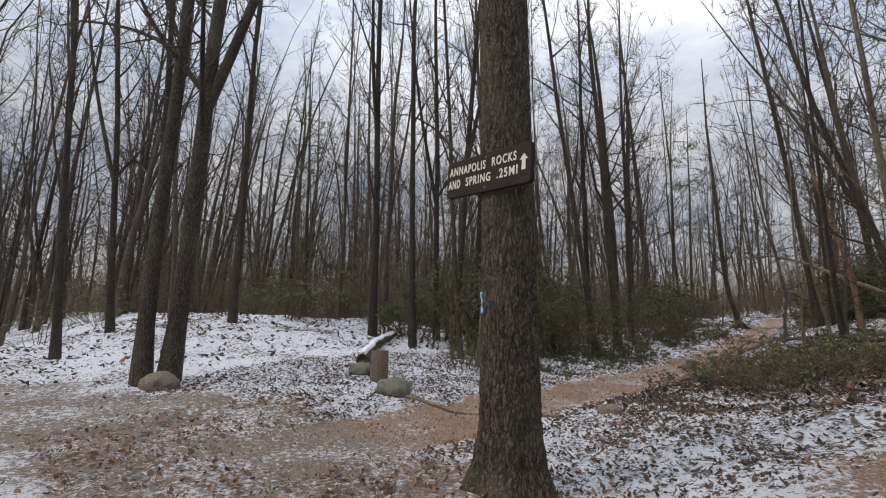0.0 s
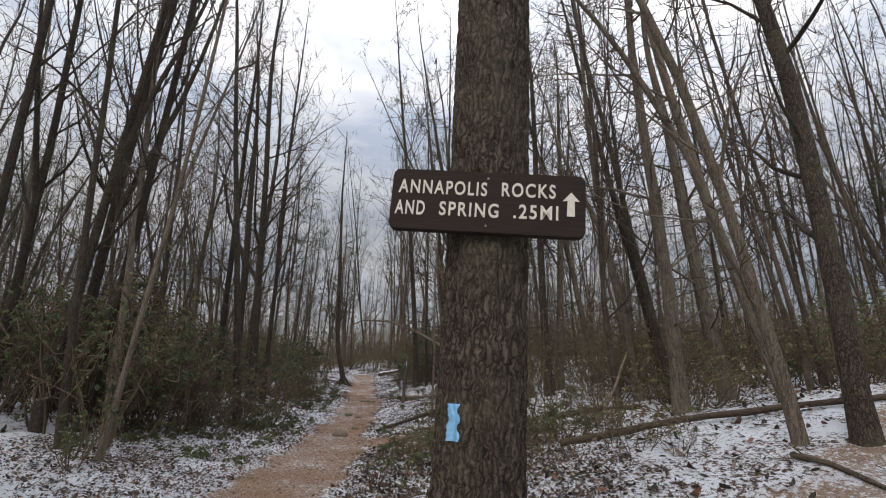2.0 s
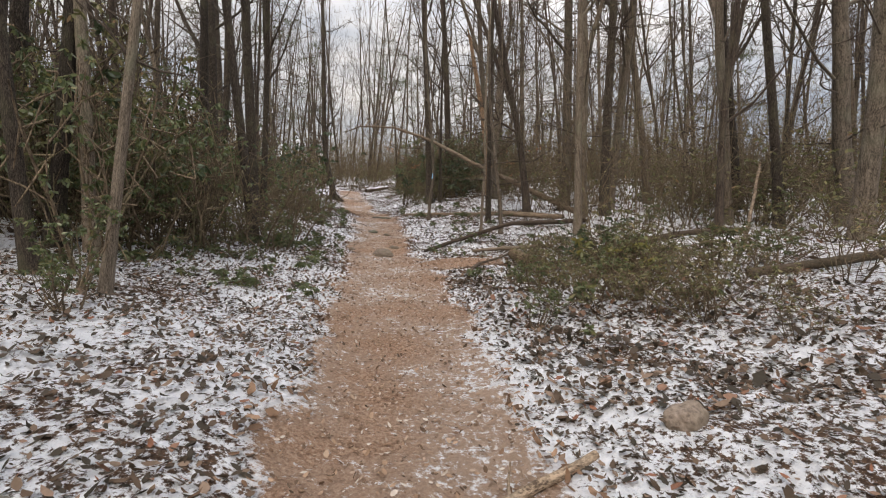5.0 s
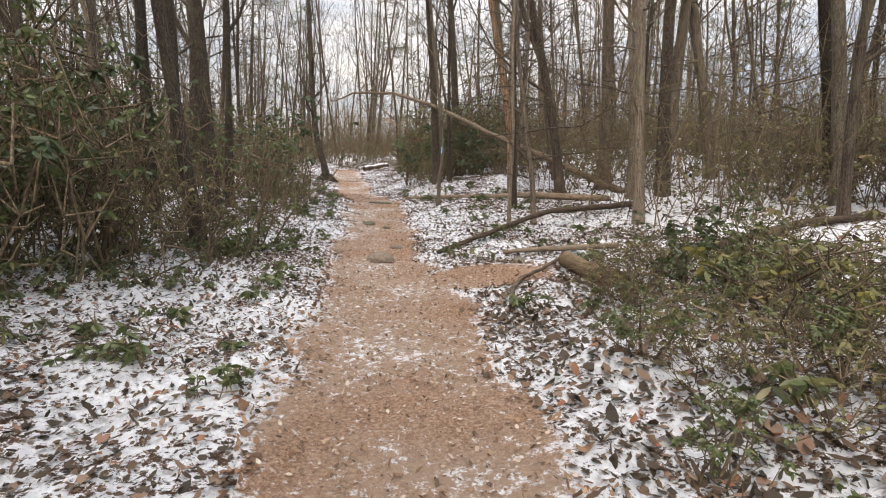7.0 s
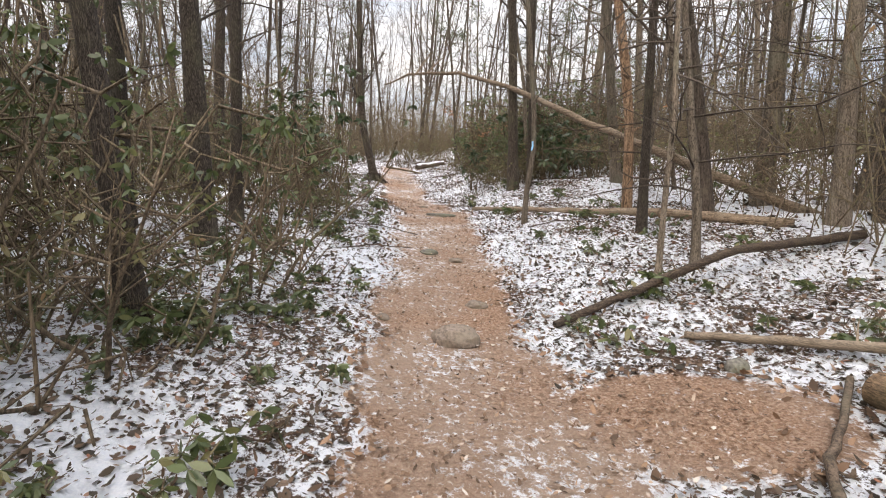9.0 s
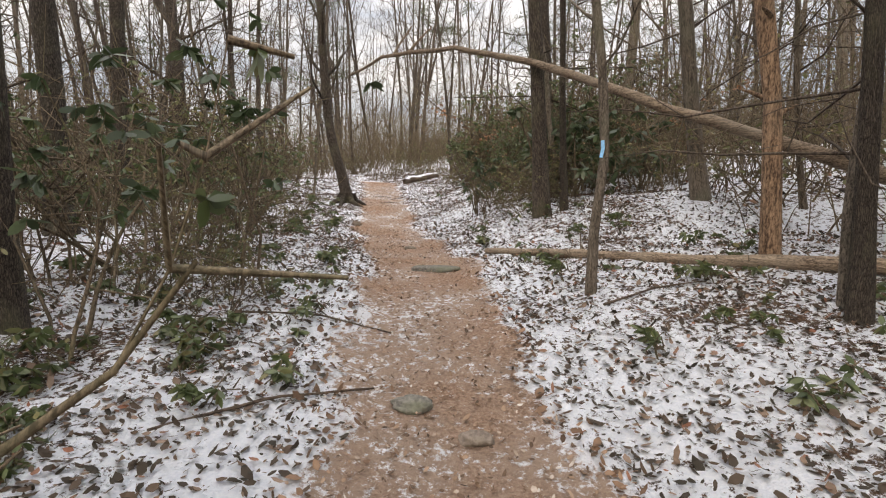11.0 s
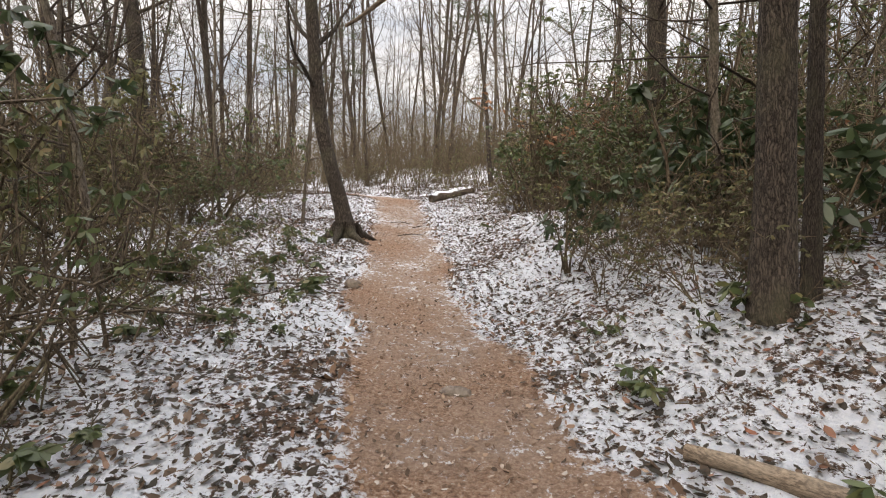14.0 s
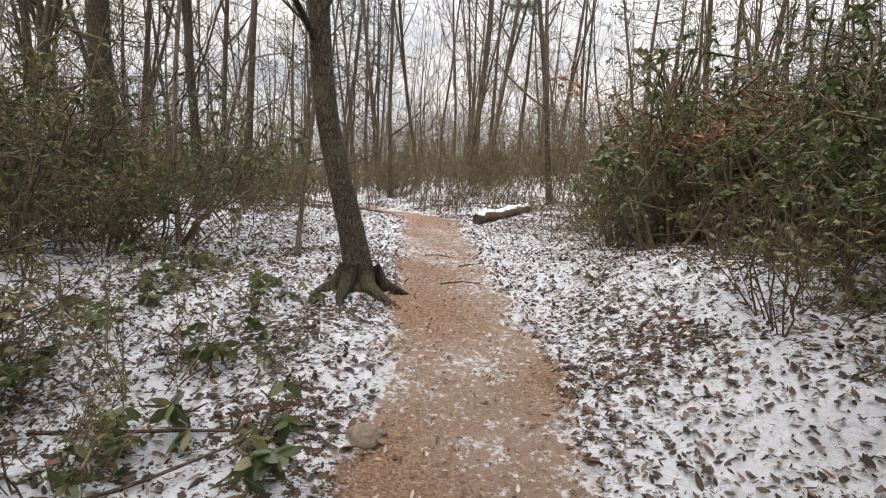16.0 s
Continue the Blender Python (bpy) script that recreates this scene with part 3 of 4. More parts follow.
# ---- the signed tree ----
def signed_tree():
    x0, y0 = 3.555, 0.02
    z0 = h1(x0, y0)
    tree = thing("tree", x0, y0, z0, "large oak with deeply furrowed bark and a blue blaze", "tree")

    def radius(z):
        return float(np.interp(z, (-0.3, 0.0, 0.18, 0.5, 1.2, 2.3, 5, 9, 14), (0.44, 0.345, 0.272, 0.235, 0.212, 0.2, 0.185, 0.14, 0.07)))
    def lean_x(z):
        return 0.012 * math.sin(z * 0.9) + 0.012 * (z - 2.4)

    def lean_y(z):
        return -0.06 * (z - 2.4) if z < 5 else -0.156
    sides = 210
    zs = np.concatenate([np.linspace(-0.3, 4.2, 230, endpoint=False), np.linspace(4.2, 14, 30)])

    def furrow(a, z):
        k = 0.0
        c = Vector((math.cos(a) * 2.9, math.sin(a) * 2.9, z * 3.4))
        for f, w in ((2.1, 1.0), (4.6, 0.6)):
            k += w * (1 - 2 * abs(noise.noise(Vector((c.x * f, c.y * f, c.z * f * 0.9)))))
        return k
    trunk = Shape()
    verts = []
    for z in zs:
        flare = max(0.0, 0.5 - z) * 0.22
        for j in range(sides):
            a = 2 * math.pi * j / sides
            r = radius(z) * (1 + flare * math.sin(a * 5 + 0.6)) + (0.015 * (furrow(a, z) - 0.6) if z < 5 else 0)
            verts.append((r * math.cos(a) + lean_x(z), r * math.sin(a) + lean_y(z), z))
    n = len(zs)
    trunk.add(verts, [(i * sides + j, i * sides + (j + 1) % sides, (i + 1) * sides + (j + 1) % sides, (i + 1) * sides + j) for i in range(n - 1) for j in range(sides)])
    part("trunk", trunk, BARK_HERO, tree)
    rng = np.random.default_rng(5)
    limb, twig = [], Shape()
    line = np.stack([np.linspace(0.04, 0.15, 9), np.full(9, -0.156), np.linspace(6, 15, 9)], 1)
    grow(limb, twig, line, np.linspace(0.15, 0.05, 9), rng, 0.15, 10, 4, 4, 0.25)
    for s in limb:
        part("limb", s, BARK, tree)
    part("crown", twig, TWIG, tree, "fine bare twigs", kind="stuff")
    # painted blaze on the bark
    blaze = Shape()
    rows, columns = 34, 20
    grid = []
    for i in range(rows):
        for j in range(columns):
            a = math.radians(-129) + (j / (columns - 1) - 0.5) * 0.33 + 0.03 * math.sin(i * 0.4)
            z = 1.43 - z0 - 0.08 + i * 0.16 / (rows - 1)
            r = radius(z) + max(0.015 * (furrow(a, z) - 0.6), -0.006) + 0.005
            grid.append((r * math.cos(a) + lean_x(z), r * math.sin(a) + lean_y(z), z))
    blaze.add(grid, [(i * columns + j, i * columns + j + 1, (i + 1) * columns + j + 1, (i + 1) * columns + j) for i in range(rows - 1) for j in range(columns - 1)])
    part("blaze", blaze, BLAZE, tree, "rectangle of chipped light blue paint")


signed_tree()


def word(text, width, tall, parent, x, z):
    """A word in cream capitals, fitted into a box, standing 2 mm proud."""
    font = bpy.data.curves.new("lettering", "FONT")
    font.body, font.extrude, font.offset = text, 0.04, 0.016
    font.space_character = 1.22
    carrier = new("lettering", font)
    bpy.context.view_layer.update()
    me = bpy.data.meshes.new_from_object(carrier.evaluated_get(bpy.context.evaluated_depsgraph_get()))
    bpy.data.objects.remove(carrier)
    co = np.array([v.co for v in me.vertices])
    lo, hi = co.min(0), co.max(0)
    for v in me.vertices:
        u = (v.co.x - lo[0]) / (hi[0] - lo[0]) * width
        w = (v.co.y - lo[1]) / (hi[1] - lo[1]) * tall
        v.co = Vector((x + u, -0.0235 - (0.002 if v.co.z > 0 else -0.002), z + w))
    me.materials.clear()
    me.materials.append(SIGN_CREAM)
    ob = new("lettering", me)
    ob.parent = parent
    tagged(ob, "cream painted capital letters")


def trail_sign():
    sign = thing("trail_sign", 3.545, -0.193, 2.45, "dark brown wooden trail sign with cream letters on the oak", "sign")
    sign.matrix_basis = pose(3.545, -0.193, 2.44, 0, 2, -3)
    sign.scale = (1.02, 1, 1.02)
    bm = bmesh.new()
    bmesh.ops.create_cube(bm, size=1, matrix=Matrix.Diagonal((0.91, 0.045, 0.305, 1)))
    corner = [e for e in bm.edges if abs(e.verts[0].co.x - e.verts[1].co.x) < 1e-6 and abs(e.verts[0].co.z - e.verts[1].co.z) < 1e-6]
    bmesh.ops.bevel(bm, geom=corner, offset=0.035, segments=5, affect="EDGES", profile=0.5)
    bmesh.ops.bevel(bm, geom=[e for e in bm.edges if e.calc_face_angle(0) > 1.0], offset=0.004, segments=2, affect="EDGES")
    me = bpy.data.meshes.new("board")
    bm.to_mesh(me)
    bm.free()
    me.materials.append(SIGN_BROWN)
    board = new("board", me)
    board.parent = sign
    k = 0.91 / 342
    for text, a, b, z in (("ANNAPOLIS", 700, 858, 0.028), ("ROCKS", 884, 978, 0.032), ("AND", 697, 750, -0.079), ("SPRING", 776, 880, -0.077), (".25MI", 906, 983, -0.074)):
        word(text, (b - a) * k, 0.070, sign, (a - 859) * k, z)
    arrow = Shape()
    outline = [(0, 0.062), (0.038, 0.018), (0.016, 0.020), (0.017, -0.056), (-0.019, -0.056), (-0.016, 0.020), (-0.038, 0.018)]
    pts = [(0.388 + u, -0.0255, w + 0.005) for u, w in outline] + [(0.388 + u, -0.0205, w + 0.005) for u, w in outline]
    m = len(outline)
    arrow.add(pts, [tuple(range(m))[::-1]] + [(i, (i + 1) % m, (i + 1) % m + m, i + m) for i in range(m)])
    part("arrow", arrow, SIGN_CREAM, sign, "cream painted upward arrow", False)
    for u, w in ((0.0, 0.118), (0.0, -0.118)):
        nail = Shape()
        nail.tube([(u, -0.029, w), (u, -0.02, w)], (0.006, 0.006), 10)
        part("nail", nail, STEEL, sign, "weathered steel nail head")


trail_sign()

# ---- trees along the walk ----
R = np.random.default_rng
GREY = "tall bare oak with dark furrowed bark in the snowy wood"
NEAR = [make_tree(R(20 + k), 17, 0.16, f, 15, 5, 5, 0.27, 10, fork, BARK, 0.026, label=GREY) for k, (f, fork) in enumerate(((0.2, 0), (0.18, 0.27), (0.24, 0), (0.19, 0.36), (0.22, 0)))]
PALE = [make_tree(R(40 + k), 14, 0.10, 0.2, 13, 5, 5, 0.22, 9, fork, BARK_PALE, 0.028, label="slender bare tree with smooth pale grey bark") for k, fork in enumerate((0, 0.36))]
FAR = [make_tree(R(60 + k), 16, 0.12, f, 13, 4, 4, 0.26, 6, fork, BARK_FAR, 0.035, label="bare broadleaf tree among many in the winter wood") for k, (f, fork) in enumerate(((0.13, 0), (0.12, 0.22), (0.18, 0), (0.14, 0.3)))]
POLE = [make_tree(R(80 + k), 7.5, 0.045, 0.3, 9, 3, 3, 0.2, 6, 0, BARK_PALE, 0.045, label="thin bare sapling standing in thin snow") for k in range(3)]
PINE = [make_pine(R(90 + k), 12, 0.12, "ragged pine with sparse dark needles behind bare trees") for k in range(2)]
for o in (*NEAR, *PALE, *FAR, *POLE, *PINE):
    o.location = (0, -900, -60)
BASE_RADIUS = {"n": 0.16, "p": 0.10, "f": 0.12, "s": 0.045, "e": 0.12}
SETS = {"n": NEAR, "p": PALE, "f": FAR, "s": POLE, "e": PINE}
taken = []


def plant(x, y, r, lx, ly, kind, rng, tall=1.0):
    pool = SETS[kind]
    ob = pool[rng.integers(len(pool))]
    wide = r / BASE_RADIUS[kind]
    up = Vector((lx, ly, 1)).normalized()
    turn = Vector((0, 0, 1)).rotation_difference(up).to_matrix().to_4x4()
    m = Matrix.Translation((x, y, h1(x, y))) @ turn @ pose(0, 0, 0, 0, 0, rng.uniform(0, 360)) @ Matrix.Diagonal((wide, wide, tall * rng.uniform(0.9, 1.1), 1))
    taken.append((x, y))
    return copy_thing(ob, m)


HERO_A = (
    (2.08, 18.24, 0.105, -0.10, 0, "n"), (-8.46, 28.10, 0.213, 0.0, 0, "n"), (-6.56, 28.3, 0.087, -0.05, 0, "f"),
    (3.17, 23.4, 0.149, -0.07, 0, "n"), (5.31, 23.7, 0.135, -0.10, 0, "p"), (6.59, 23.0, 0.115, -0.13, 0, "p"),
    (4.28, 17.9, 0.104, -0.157, 0, "p"), (-1.66, 10.25, 0.082, -0.18, 0, "n"), (-2.45, 12.9, 0.12, -0.046, 0, "n"), (-2.5, 14.0, 0.08, -0.04, 0, "n"),
)
HERO_B = (
    (5.05, 11.44, 0.08, -0.09, 0, "p"), (6.43, 13.35, 0.121, -0.08, 0, "n"), (6.95, 14.3, 0.13, -0.02, 0, "p"), (6.0, 15.3, 0.15, -0.10, 0, "p"),
    (3.42, 13.9, 0.06, -0.05, 0, "n"), (9.79, 12.84, 0.128, -0.25, 0, "n"), (-2.62, -1.07, 0.115, -0.02, -0.02, "n"), (-2.45, -0.72, 0.13, 0.02, 0.02, "n"),
    (-6.76, -0.12, 0.09, -0.03, -0.03, "n"), (-5.75, 5.25, 0.10, -0.014, -0.014, "n"), (-7.3, 1.9, 0.095, -0.02, 0, "n"), (-4.9, 6.9, 0.085, -0.03, 0, "n"),
)
HERO_C = (
    (-4.4, 8.05, 0.115, 0.01, 0.01, "n"), (-5.3, 18.2, 0.17, -0.04, 0, "n"), (-5.7, 20.4, 0.14, -0.04, 0, "n"), 
    (-7.1, -1.7, 0.08, -0.07, -0.07, "n"), (-9.0, -0.5, 0.085, -0.07, -0.07, "n"), (7.6, 7.1, 0.13, -0.02, 0, "p"),
    (-3.9, 5.2, 0.08, -0.05, 0, "n"), (-3.3, 6.1, 0.085, 0.04, 0, "n"),
)
HERO_D = (
    (-2.9, 6.6, 0.08, 0.05, 0, "n"), (-1.5, 5.1, 0.045, 0.07, 0, "p"), (-2.35, 5.4, 0.06, -0.12, 0, "n"),
    (-2.49, 6.6, 0.069, -0.07, 0, "p"), (-3.73, 13.3, 0.105, -0.02, 0, "n"), (5.87, 13.4, 0.11, -0.11, 0, "p"),
    (8.29, 11.1, 0.107, -0.11, 0, "p"), (9.83, 9.67, 0.165, -0.14, 0, "p"), (8.77, 10.1, 0.09, -0.16, 0, "n"), (8.65, 5.73, 0.1, -0.3, 0, "p"),
)
HERO_E = (
    (4.65, 14.6, 0.1, -0.14, 0, "f"), (8.25, 14.6, 0.108, -0.2, 0, "p"), (2.95, 12.05, 0.035, -0.02, 0.02, "s"), (3.45, 12.3, 0.05, 0.0, 0.02, "s"),
    (3.5, 14.1, 0.05, -0.12, 0, "s"), (2.7, 20.2, 0.06, -0.12, 0, "s"), (2.45, 18.5, 0.05, -0.05, 0.02, "n"),
)
rng = R(7)
for rows in (HERO_A, HERO_B, HERO_C, HERO_D, HERO_E):
    for x, y, r, lx, ly, kind in rows:
        plant(x, y, r, lx, ly, kind, rng)


def own_tree(x, y, line, radii, label, mat, limbs, seed, first=0.4, sides=14):
    """One tree with a course of its own, on the ground at x, y."""
    tree = thing("tree", x, y, h1(x, y), label, "tree")
    pts = np.array(line, float)
    way = np.linspace(0, 1, len(pts))
    u = np.linspace(0, 1, 22)
    course = np.stack([np.interp(u, way, pts[:, k]) for k in range(3)], 1)
    rr = np.interp(u, way, radii)
    trunk, limb, twig = Shape(), [], Shape()
    trunk.tube(course, rr, sides)
    grow(limb, twig, course, rr, R(seed), first, limbs, 4, 4, 0.2)
    part("trunk", trunk, mat, tree)
    for s in limb:
        part("limb", s, mat, tree)
    part("crown", twig, TWIG, tree, "fine bare twigs", kind="stuff")
    taken.append((x, y))
    return tree


# slim blazed tree beside the upper trail
blazed = own_tree(1.88, 14.92, ((0.02, 0, -0.2), (0, 0, 0.05), (0.0, 0, 0.6), (0.06, 0.02, 1.2), (0.0, 0.02, 1.9), (-0.14, 0.03, 2.8), (-0.35, 0, 4.2), (-0.5, 0, 6.5), (-0.6, 0, 9)),
                  (0.068, 0.052, 0.043, 0.040, 0.039, 0.037, 0.033, 0.027, 0.012), "slim grey tree with a small light blue blaze", BARK_PALE, 8, 3, 0.5)
mark = Shape()
mark.tube([(0.044, 0.014, 1.19), (0.058, 0.018, 1.27), (0.05, 0.019, 1.345)], (0.043, 0.0435, 0.043), 16, False)
mark.f = [f for k, f in enumerate(mark.f) if k % 16 in (5, 6)]
part("blaze", mark, BLAZE, blazed, "strip of light blue paint")
# dark oak with spreading roots at the trail's left edge
rooted = own_tree(-1.96, 23.37, ((0.06, 0, -0.25), (0.04, 0, 0.0), (0.0, 0, 0.3), (-0.1, 0, 0.7), (-0.25, 0, 1.2), (-0.4, 0, 1.8), (-0.5, 0, 2.6), (-0.58, 0, 3.6), (-0.75, 0, 6.5), (-1.0, 0, 10), (-1.1, 0, 14)), (0.24, 0.2, 0.145, 0.128, 0.118, 0.112, 0.108, 0.1, 0.085, 0.055, 0.02), "dark furrowed oak with flared roots at the trail edge", BARK, 13, 21, 0.55, 20)
for k, a in enumerate((-1.9, -0.9, 0.1, 2.4, 3.6)):
    root = Shape()
    root.tube([(0.03 + 0.12 * math.cos(a), 0.12 * math.sin(a), 0.22), (0.03 + 0.24 * math.cos(a), 0.24 * math.sin(a), 0.06), (0.03 + 0.42 * math.cos(a + 0.15), 0.42 * math.sin(a + 0.15), -0.02), (0.03 + 0.6 * math.cos(a + 0.3), 0.6 * math.sin(a + 0.3), -0.1)], (0.10, 0.075, 0.045, 0.02), 8)
    part("root", root, BARK, rooted)
# leaning tree and its straight neighbour by the junction
own_tree(7.3, 3.5, ((0.02, 0, -0.2), (0, 0, 0), (-0.1, 0, 0.7), (-0.28, 0, 1.6), (-0.5, 0, 2.8), (-0.95, 0, 4.6), (-1.7, 0.1, 7), (-2.4, 0.2, 10)), (0.12, 0.09, 0.075, 0.07, 0.066, 0.06, 0.045, 0.015), "slender leaning tree with pale grey bark", BARK_PALE, 9, 11)
own_tree(7.8, 3.2, ((0, 0, -0.2), (0, 0, 0), (-0.03, 0, 0.5), (-0.04, 0, 1.5), (-0.1, 0, 3), (-0.2, 0, 4.4), (-0.45, 0, 6), (-0.9, 0, 9), (-1.2, 0, 12)), (0.21, 0.15, 0.125, 0.117, 0.11, 0.1, 0.08, 0.05, 0.02), "straight grey-brown oak that forks above head height", BARK, 12, 12, 0.42)
# broken dead snag, bark peeled to orange wood
snag = thing("dead_snag", 3.66, 15.24, h1(3.66, 15.24), "broken dead tree with peeled orange-brown wood", "tree")
stem = Shape()
stem.tube([(0.02, 0, -0.2), (0, 0, 0), (-0.05, 0, 0.7), (-0.12, 0, 1.5), (-0.28, 0.02, 2.4), (-0.55, 0.03, 3.6), (-0.9, 0, 5.0), (-1.0, 0, 5.3)], (0.12, 0.095, 0.085, 0.075, 0.08, 0.07, 0.05, 0.01), 12)
part("trunk", stem, PEELED, snag)
for z, a in ((1.35, 0.4), (1.5, 2.2), (2.2, 4.0)):
    stub = Shape()
    stub.tube(wander((-0.12 - 0.1 * (z - 1.4), 0, z), (math.cos(a), math.sin(a), 0.5), 0.28, 3, R(int(z * 10)), 0.1), (0.03, 0.026, 0.02, 0.008), 6)
    part("stub", stub, PEELED, snag)

# long dead trunk that leans across to the dark oak
make_log("dead_tree", [(6.5, 14.0, 1.42), (6.06, 14.37, 1.62), (4.6, 15.63, 2.35), (3.2, 16.85, 3.10), (1.9, 18.0, 3.84), (0.6, 19.1, 4.36), (-0.6, 20.2, 4.46), (-1.4, 21.0, 4.3)], 0.10, 0.018, DEADWOOD, "long pale dead tree leaning over into an oak", "dead tree", R(3), 5, 12)
make_log("fallen_log", on_ground([(1.15, 17.3, 0), (1.9, 16.6, 0.03), (2.92, 15.7, 0.0), (4.2, 14.6, 0.05), (5.4, 13.6, 0)], 0.03), 0.04, 0.085, DEADWOOD, "pale barkless log lying in the snow beside the trail", "fallen log", R(4), 4, 12)
make_log("fallen_branch", on_ground([(1.6, 10.85, 0), (2.6, 11.3, 0.12), (3.5, 11.7, 0.28), (4.6, 12.3, 0.12), (5.7, 12.8, 0.03)], 0.03), 0.035, 0.06, DARKWOOD, "dark crooked dead branch lying on thin snow", "branch", R(5), 5, 8)
make_log("fallen_branch", on_ground([(2.55, 10.5, 0), (3.0, 10.15, 0.05), (3.9, 9.6, 0.08)], 0.035), 0.03, 0.04, DEADWOOD, "grey dead branch lying beside the trail", "branch", R(6), 2, 8)
make_log("fallen_branch", on_ground([(2.1, 7.8, 0), (2.22, 8.39, 0.02), (2.42, 8.78, 0.03), (2.77, 9.15, 0.05), (3.1, 9.55, 0.06)], 0.02), 0.028, 0.02, DARKWOOD, "curved dark branch lying beside a weathered log", "branch", R(61), 2, 8)
make_log("weathered_log", on_ground([(3.12, 9.38, 0.02), (3.17, 8.95, 0), (3.24, 8.6, -0.01), (3.32, 8.2, -0.03)], 0.08), 0.10, 0.115, LOGWOOD, "thick weathered brown log split along its grain", "log", R(71), 0, 16)
make_log("edging_log", on_ground([(0.02, 1.78, 0), (0.4, 1.96, 0), (0.9, 2.2, 0), (1.5, 2.52, 0), (2.1, 2.9, -0.01)], 0.014), 0.036, 0.026, DEADWOOD, "thin log half sunk across the mouth of the trail", "log", R(8), 1, 10)
make_log("fallen_log", on_ground([(5.2, 6.1, 0), (7.0, 5.5, 0.05), (9.6, 4.5, 0)], 0.05), 0.06, 0.04, DARKWOOD, "long thin fallen log in leaf litter", "fallen log", R(9), 3, 8)
make_log("fallen_branch", on_ground([(7.0, 3.2, 0.02), (7.08, 2.75, 0.02), (7.15, 2.25, 0)], 0.02), 0.035, 0.02, DARKWOOD, "short dead branch at the foot of the leaning tree", "branch", R(10), 2, 7)
make_log("fallen_log", on_ground([(4.8, 9.1, 0), (6.4, 9.6, 0.06), (7.9, 9.9, 0)], 0.05), 0.07, 0.05, DARKWOOD, "dark fallen log among brush", "fallen log", R(12), 3, 8)
make_log("fallen_branch", on_ground([(6.2, 7.6, 0), (6.8, 8.3, 0.6), (7.3, 8.9, 1.3)], 0.02), 0.035, 0.02, DEADWOOD, "slanting dead pole standing in the brush", "branch", R(13), 1, 7)
make_log("crest_log", on_ground([(-0.85, 28.4, 0), (-0.3, 28.9, 0), (0.25, 29.5, 0)], 0.08), 0.12, 0.10, DARKWOOD, "short cut log with snow on top at the crest", "log", R(14), 0, 12, True)
make_log("hollow_log", on_ground([(-1.6, 2.18, 0.08), (-3.3, 3.6, 0.02), (-5.2, 5.55, 0)], 0.08), 0.11, 0.08, DARKWOOD, "snow-covered log beside the stump", "log", R(15), 0, 12, True)
for k, (x, y, a, L) in enumerate(((-1.15, 24.1, 0.3, 0.5), (-1.55, 25.9, -0.2, 0.5), (-1.0, 25.2, 0.5, 0.35), (-2.6, 19.8, 0.9, 1.4), (-2.9, 20.6, 0.2, 1.8), (-0.9, 12.9, 0.5, 1.2), (1.9, 14.6, 0.3, 1.0), (-1.1, 14.6, -0.2, 1.3))):
    make_log("stick", on_ground([(x, y, 0), (x + L * math.cos(a) / 2, y + L * math.sin(a) / 2, 0.02), (x + L * math.cos(a), y + L * math.sin(a), 0)], 0.008), 0.011, 0.006, DARKWOOD, "dark dead stick lying on the ground", "stick", R(30 + k), 1, 6)

# ---- stump and stones ----
stump = thing("stump", -0.84, 2.02, h1(-0.84, 2.02) - 0.03, "upright cut log used as a post in the snow", "stump")
body, top = Shape(), Shape()
body.tube([(0, 0, -0.08), (0, 0, 0.05), (0.005, 0, 0.28), (0.0, 0, 0.505), (0, 0, 0.52)], (0.16, 0.152, 0.145, 0.142, 0.136), 28)
top.tube([(0, 0, 0.518), (0, 0, 0.526)], (0.13, 0.127), 28)
part("post", body, CUT_WOOD, stump, "weathered brown bark and wood")
part("cut_face", top, CUT_WOOD, stump, "sawn end")


def rock(x, y, size, seed, mat, label, sink=0.35, turn=0.0, flat=0.0, name="rock"):
    make_rock(name, size, seed, mat, pose(x, y, h1(x, y) + size[2] * (1 - 2 * sink) * 0.6, 0, 0, turn), label, flat=flat)


rock(-0.14, 1.8, (0.28, 0.24, 0.19), 3, STONE, "flat grey-green boulder leaning against the stump", turn=15)
rock(-1.24, 1.96, (0.21, 0.19, 0.15), 1, STONE, "dark rounded boulder beside the stump")
rock(-1.52, 2.0, (0.12, 0.11, 0.10), 2, STONE, "small dark rock beside the stump")
rock(-2.25, -0.91, (0.27, 0.22, 0.19), 4, STONE_BROWN, "rounded boulder at the foot of twin trees", turn=40)
rock(-0.42, 2.3, (0.08, 0.07, 0.06), 6, STONE, "small grey stone in the snow")
rock(2.72, 3.12, (0.16, 0.10, 0.09), 7, STONE_BROWN, "brown stone in thin snow", turn=30)
rock(0.74, 10.6, (0.19, 0.15, 0.11), 8, STONE_BROWN, "rounded brown rock in the middle of the trail", 0.3)
rock(0.95, 11.45, (0.11, 0.08, 0.05), 9, STONE_BROWN, "small flat rock set in the trail")
rock(0.48, 16.42, (0.28, 0.13, 0.09), 10, STONE, "flat grey stone slab set in the trail", 0.42, 5, 0.4)
rock(2.66, 9.95, (0.08, 0.07, 0.07), 11, STONE, "small grey stone beside a branch")
rock(-1.25, 20.9, (0.10, 0.08, 0.07), 12, STONE_BROWN, "small brown rock at the trail edge")
rock(0.1, 10.9, (0.06, 0.05, 0.04), 13, STONE_BROWN, "small brown rock at the trail edge")
rock(0.4, 13.3, (0.12, 0.09, 0.05), 14, STONE, "small flat rock set in the trail")
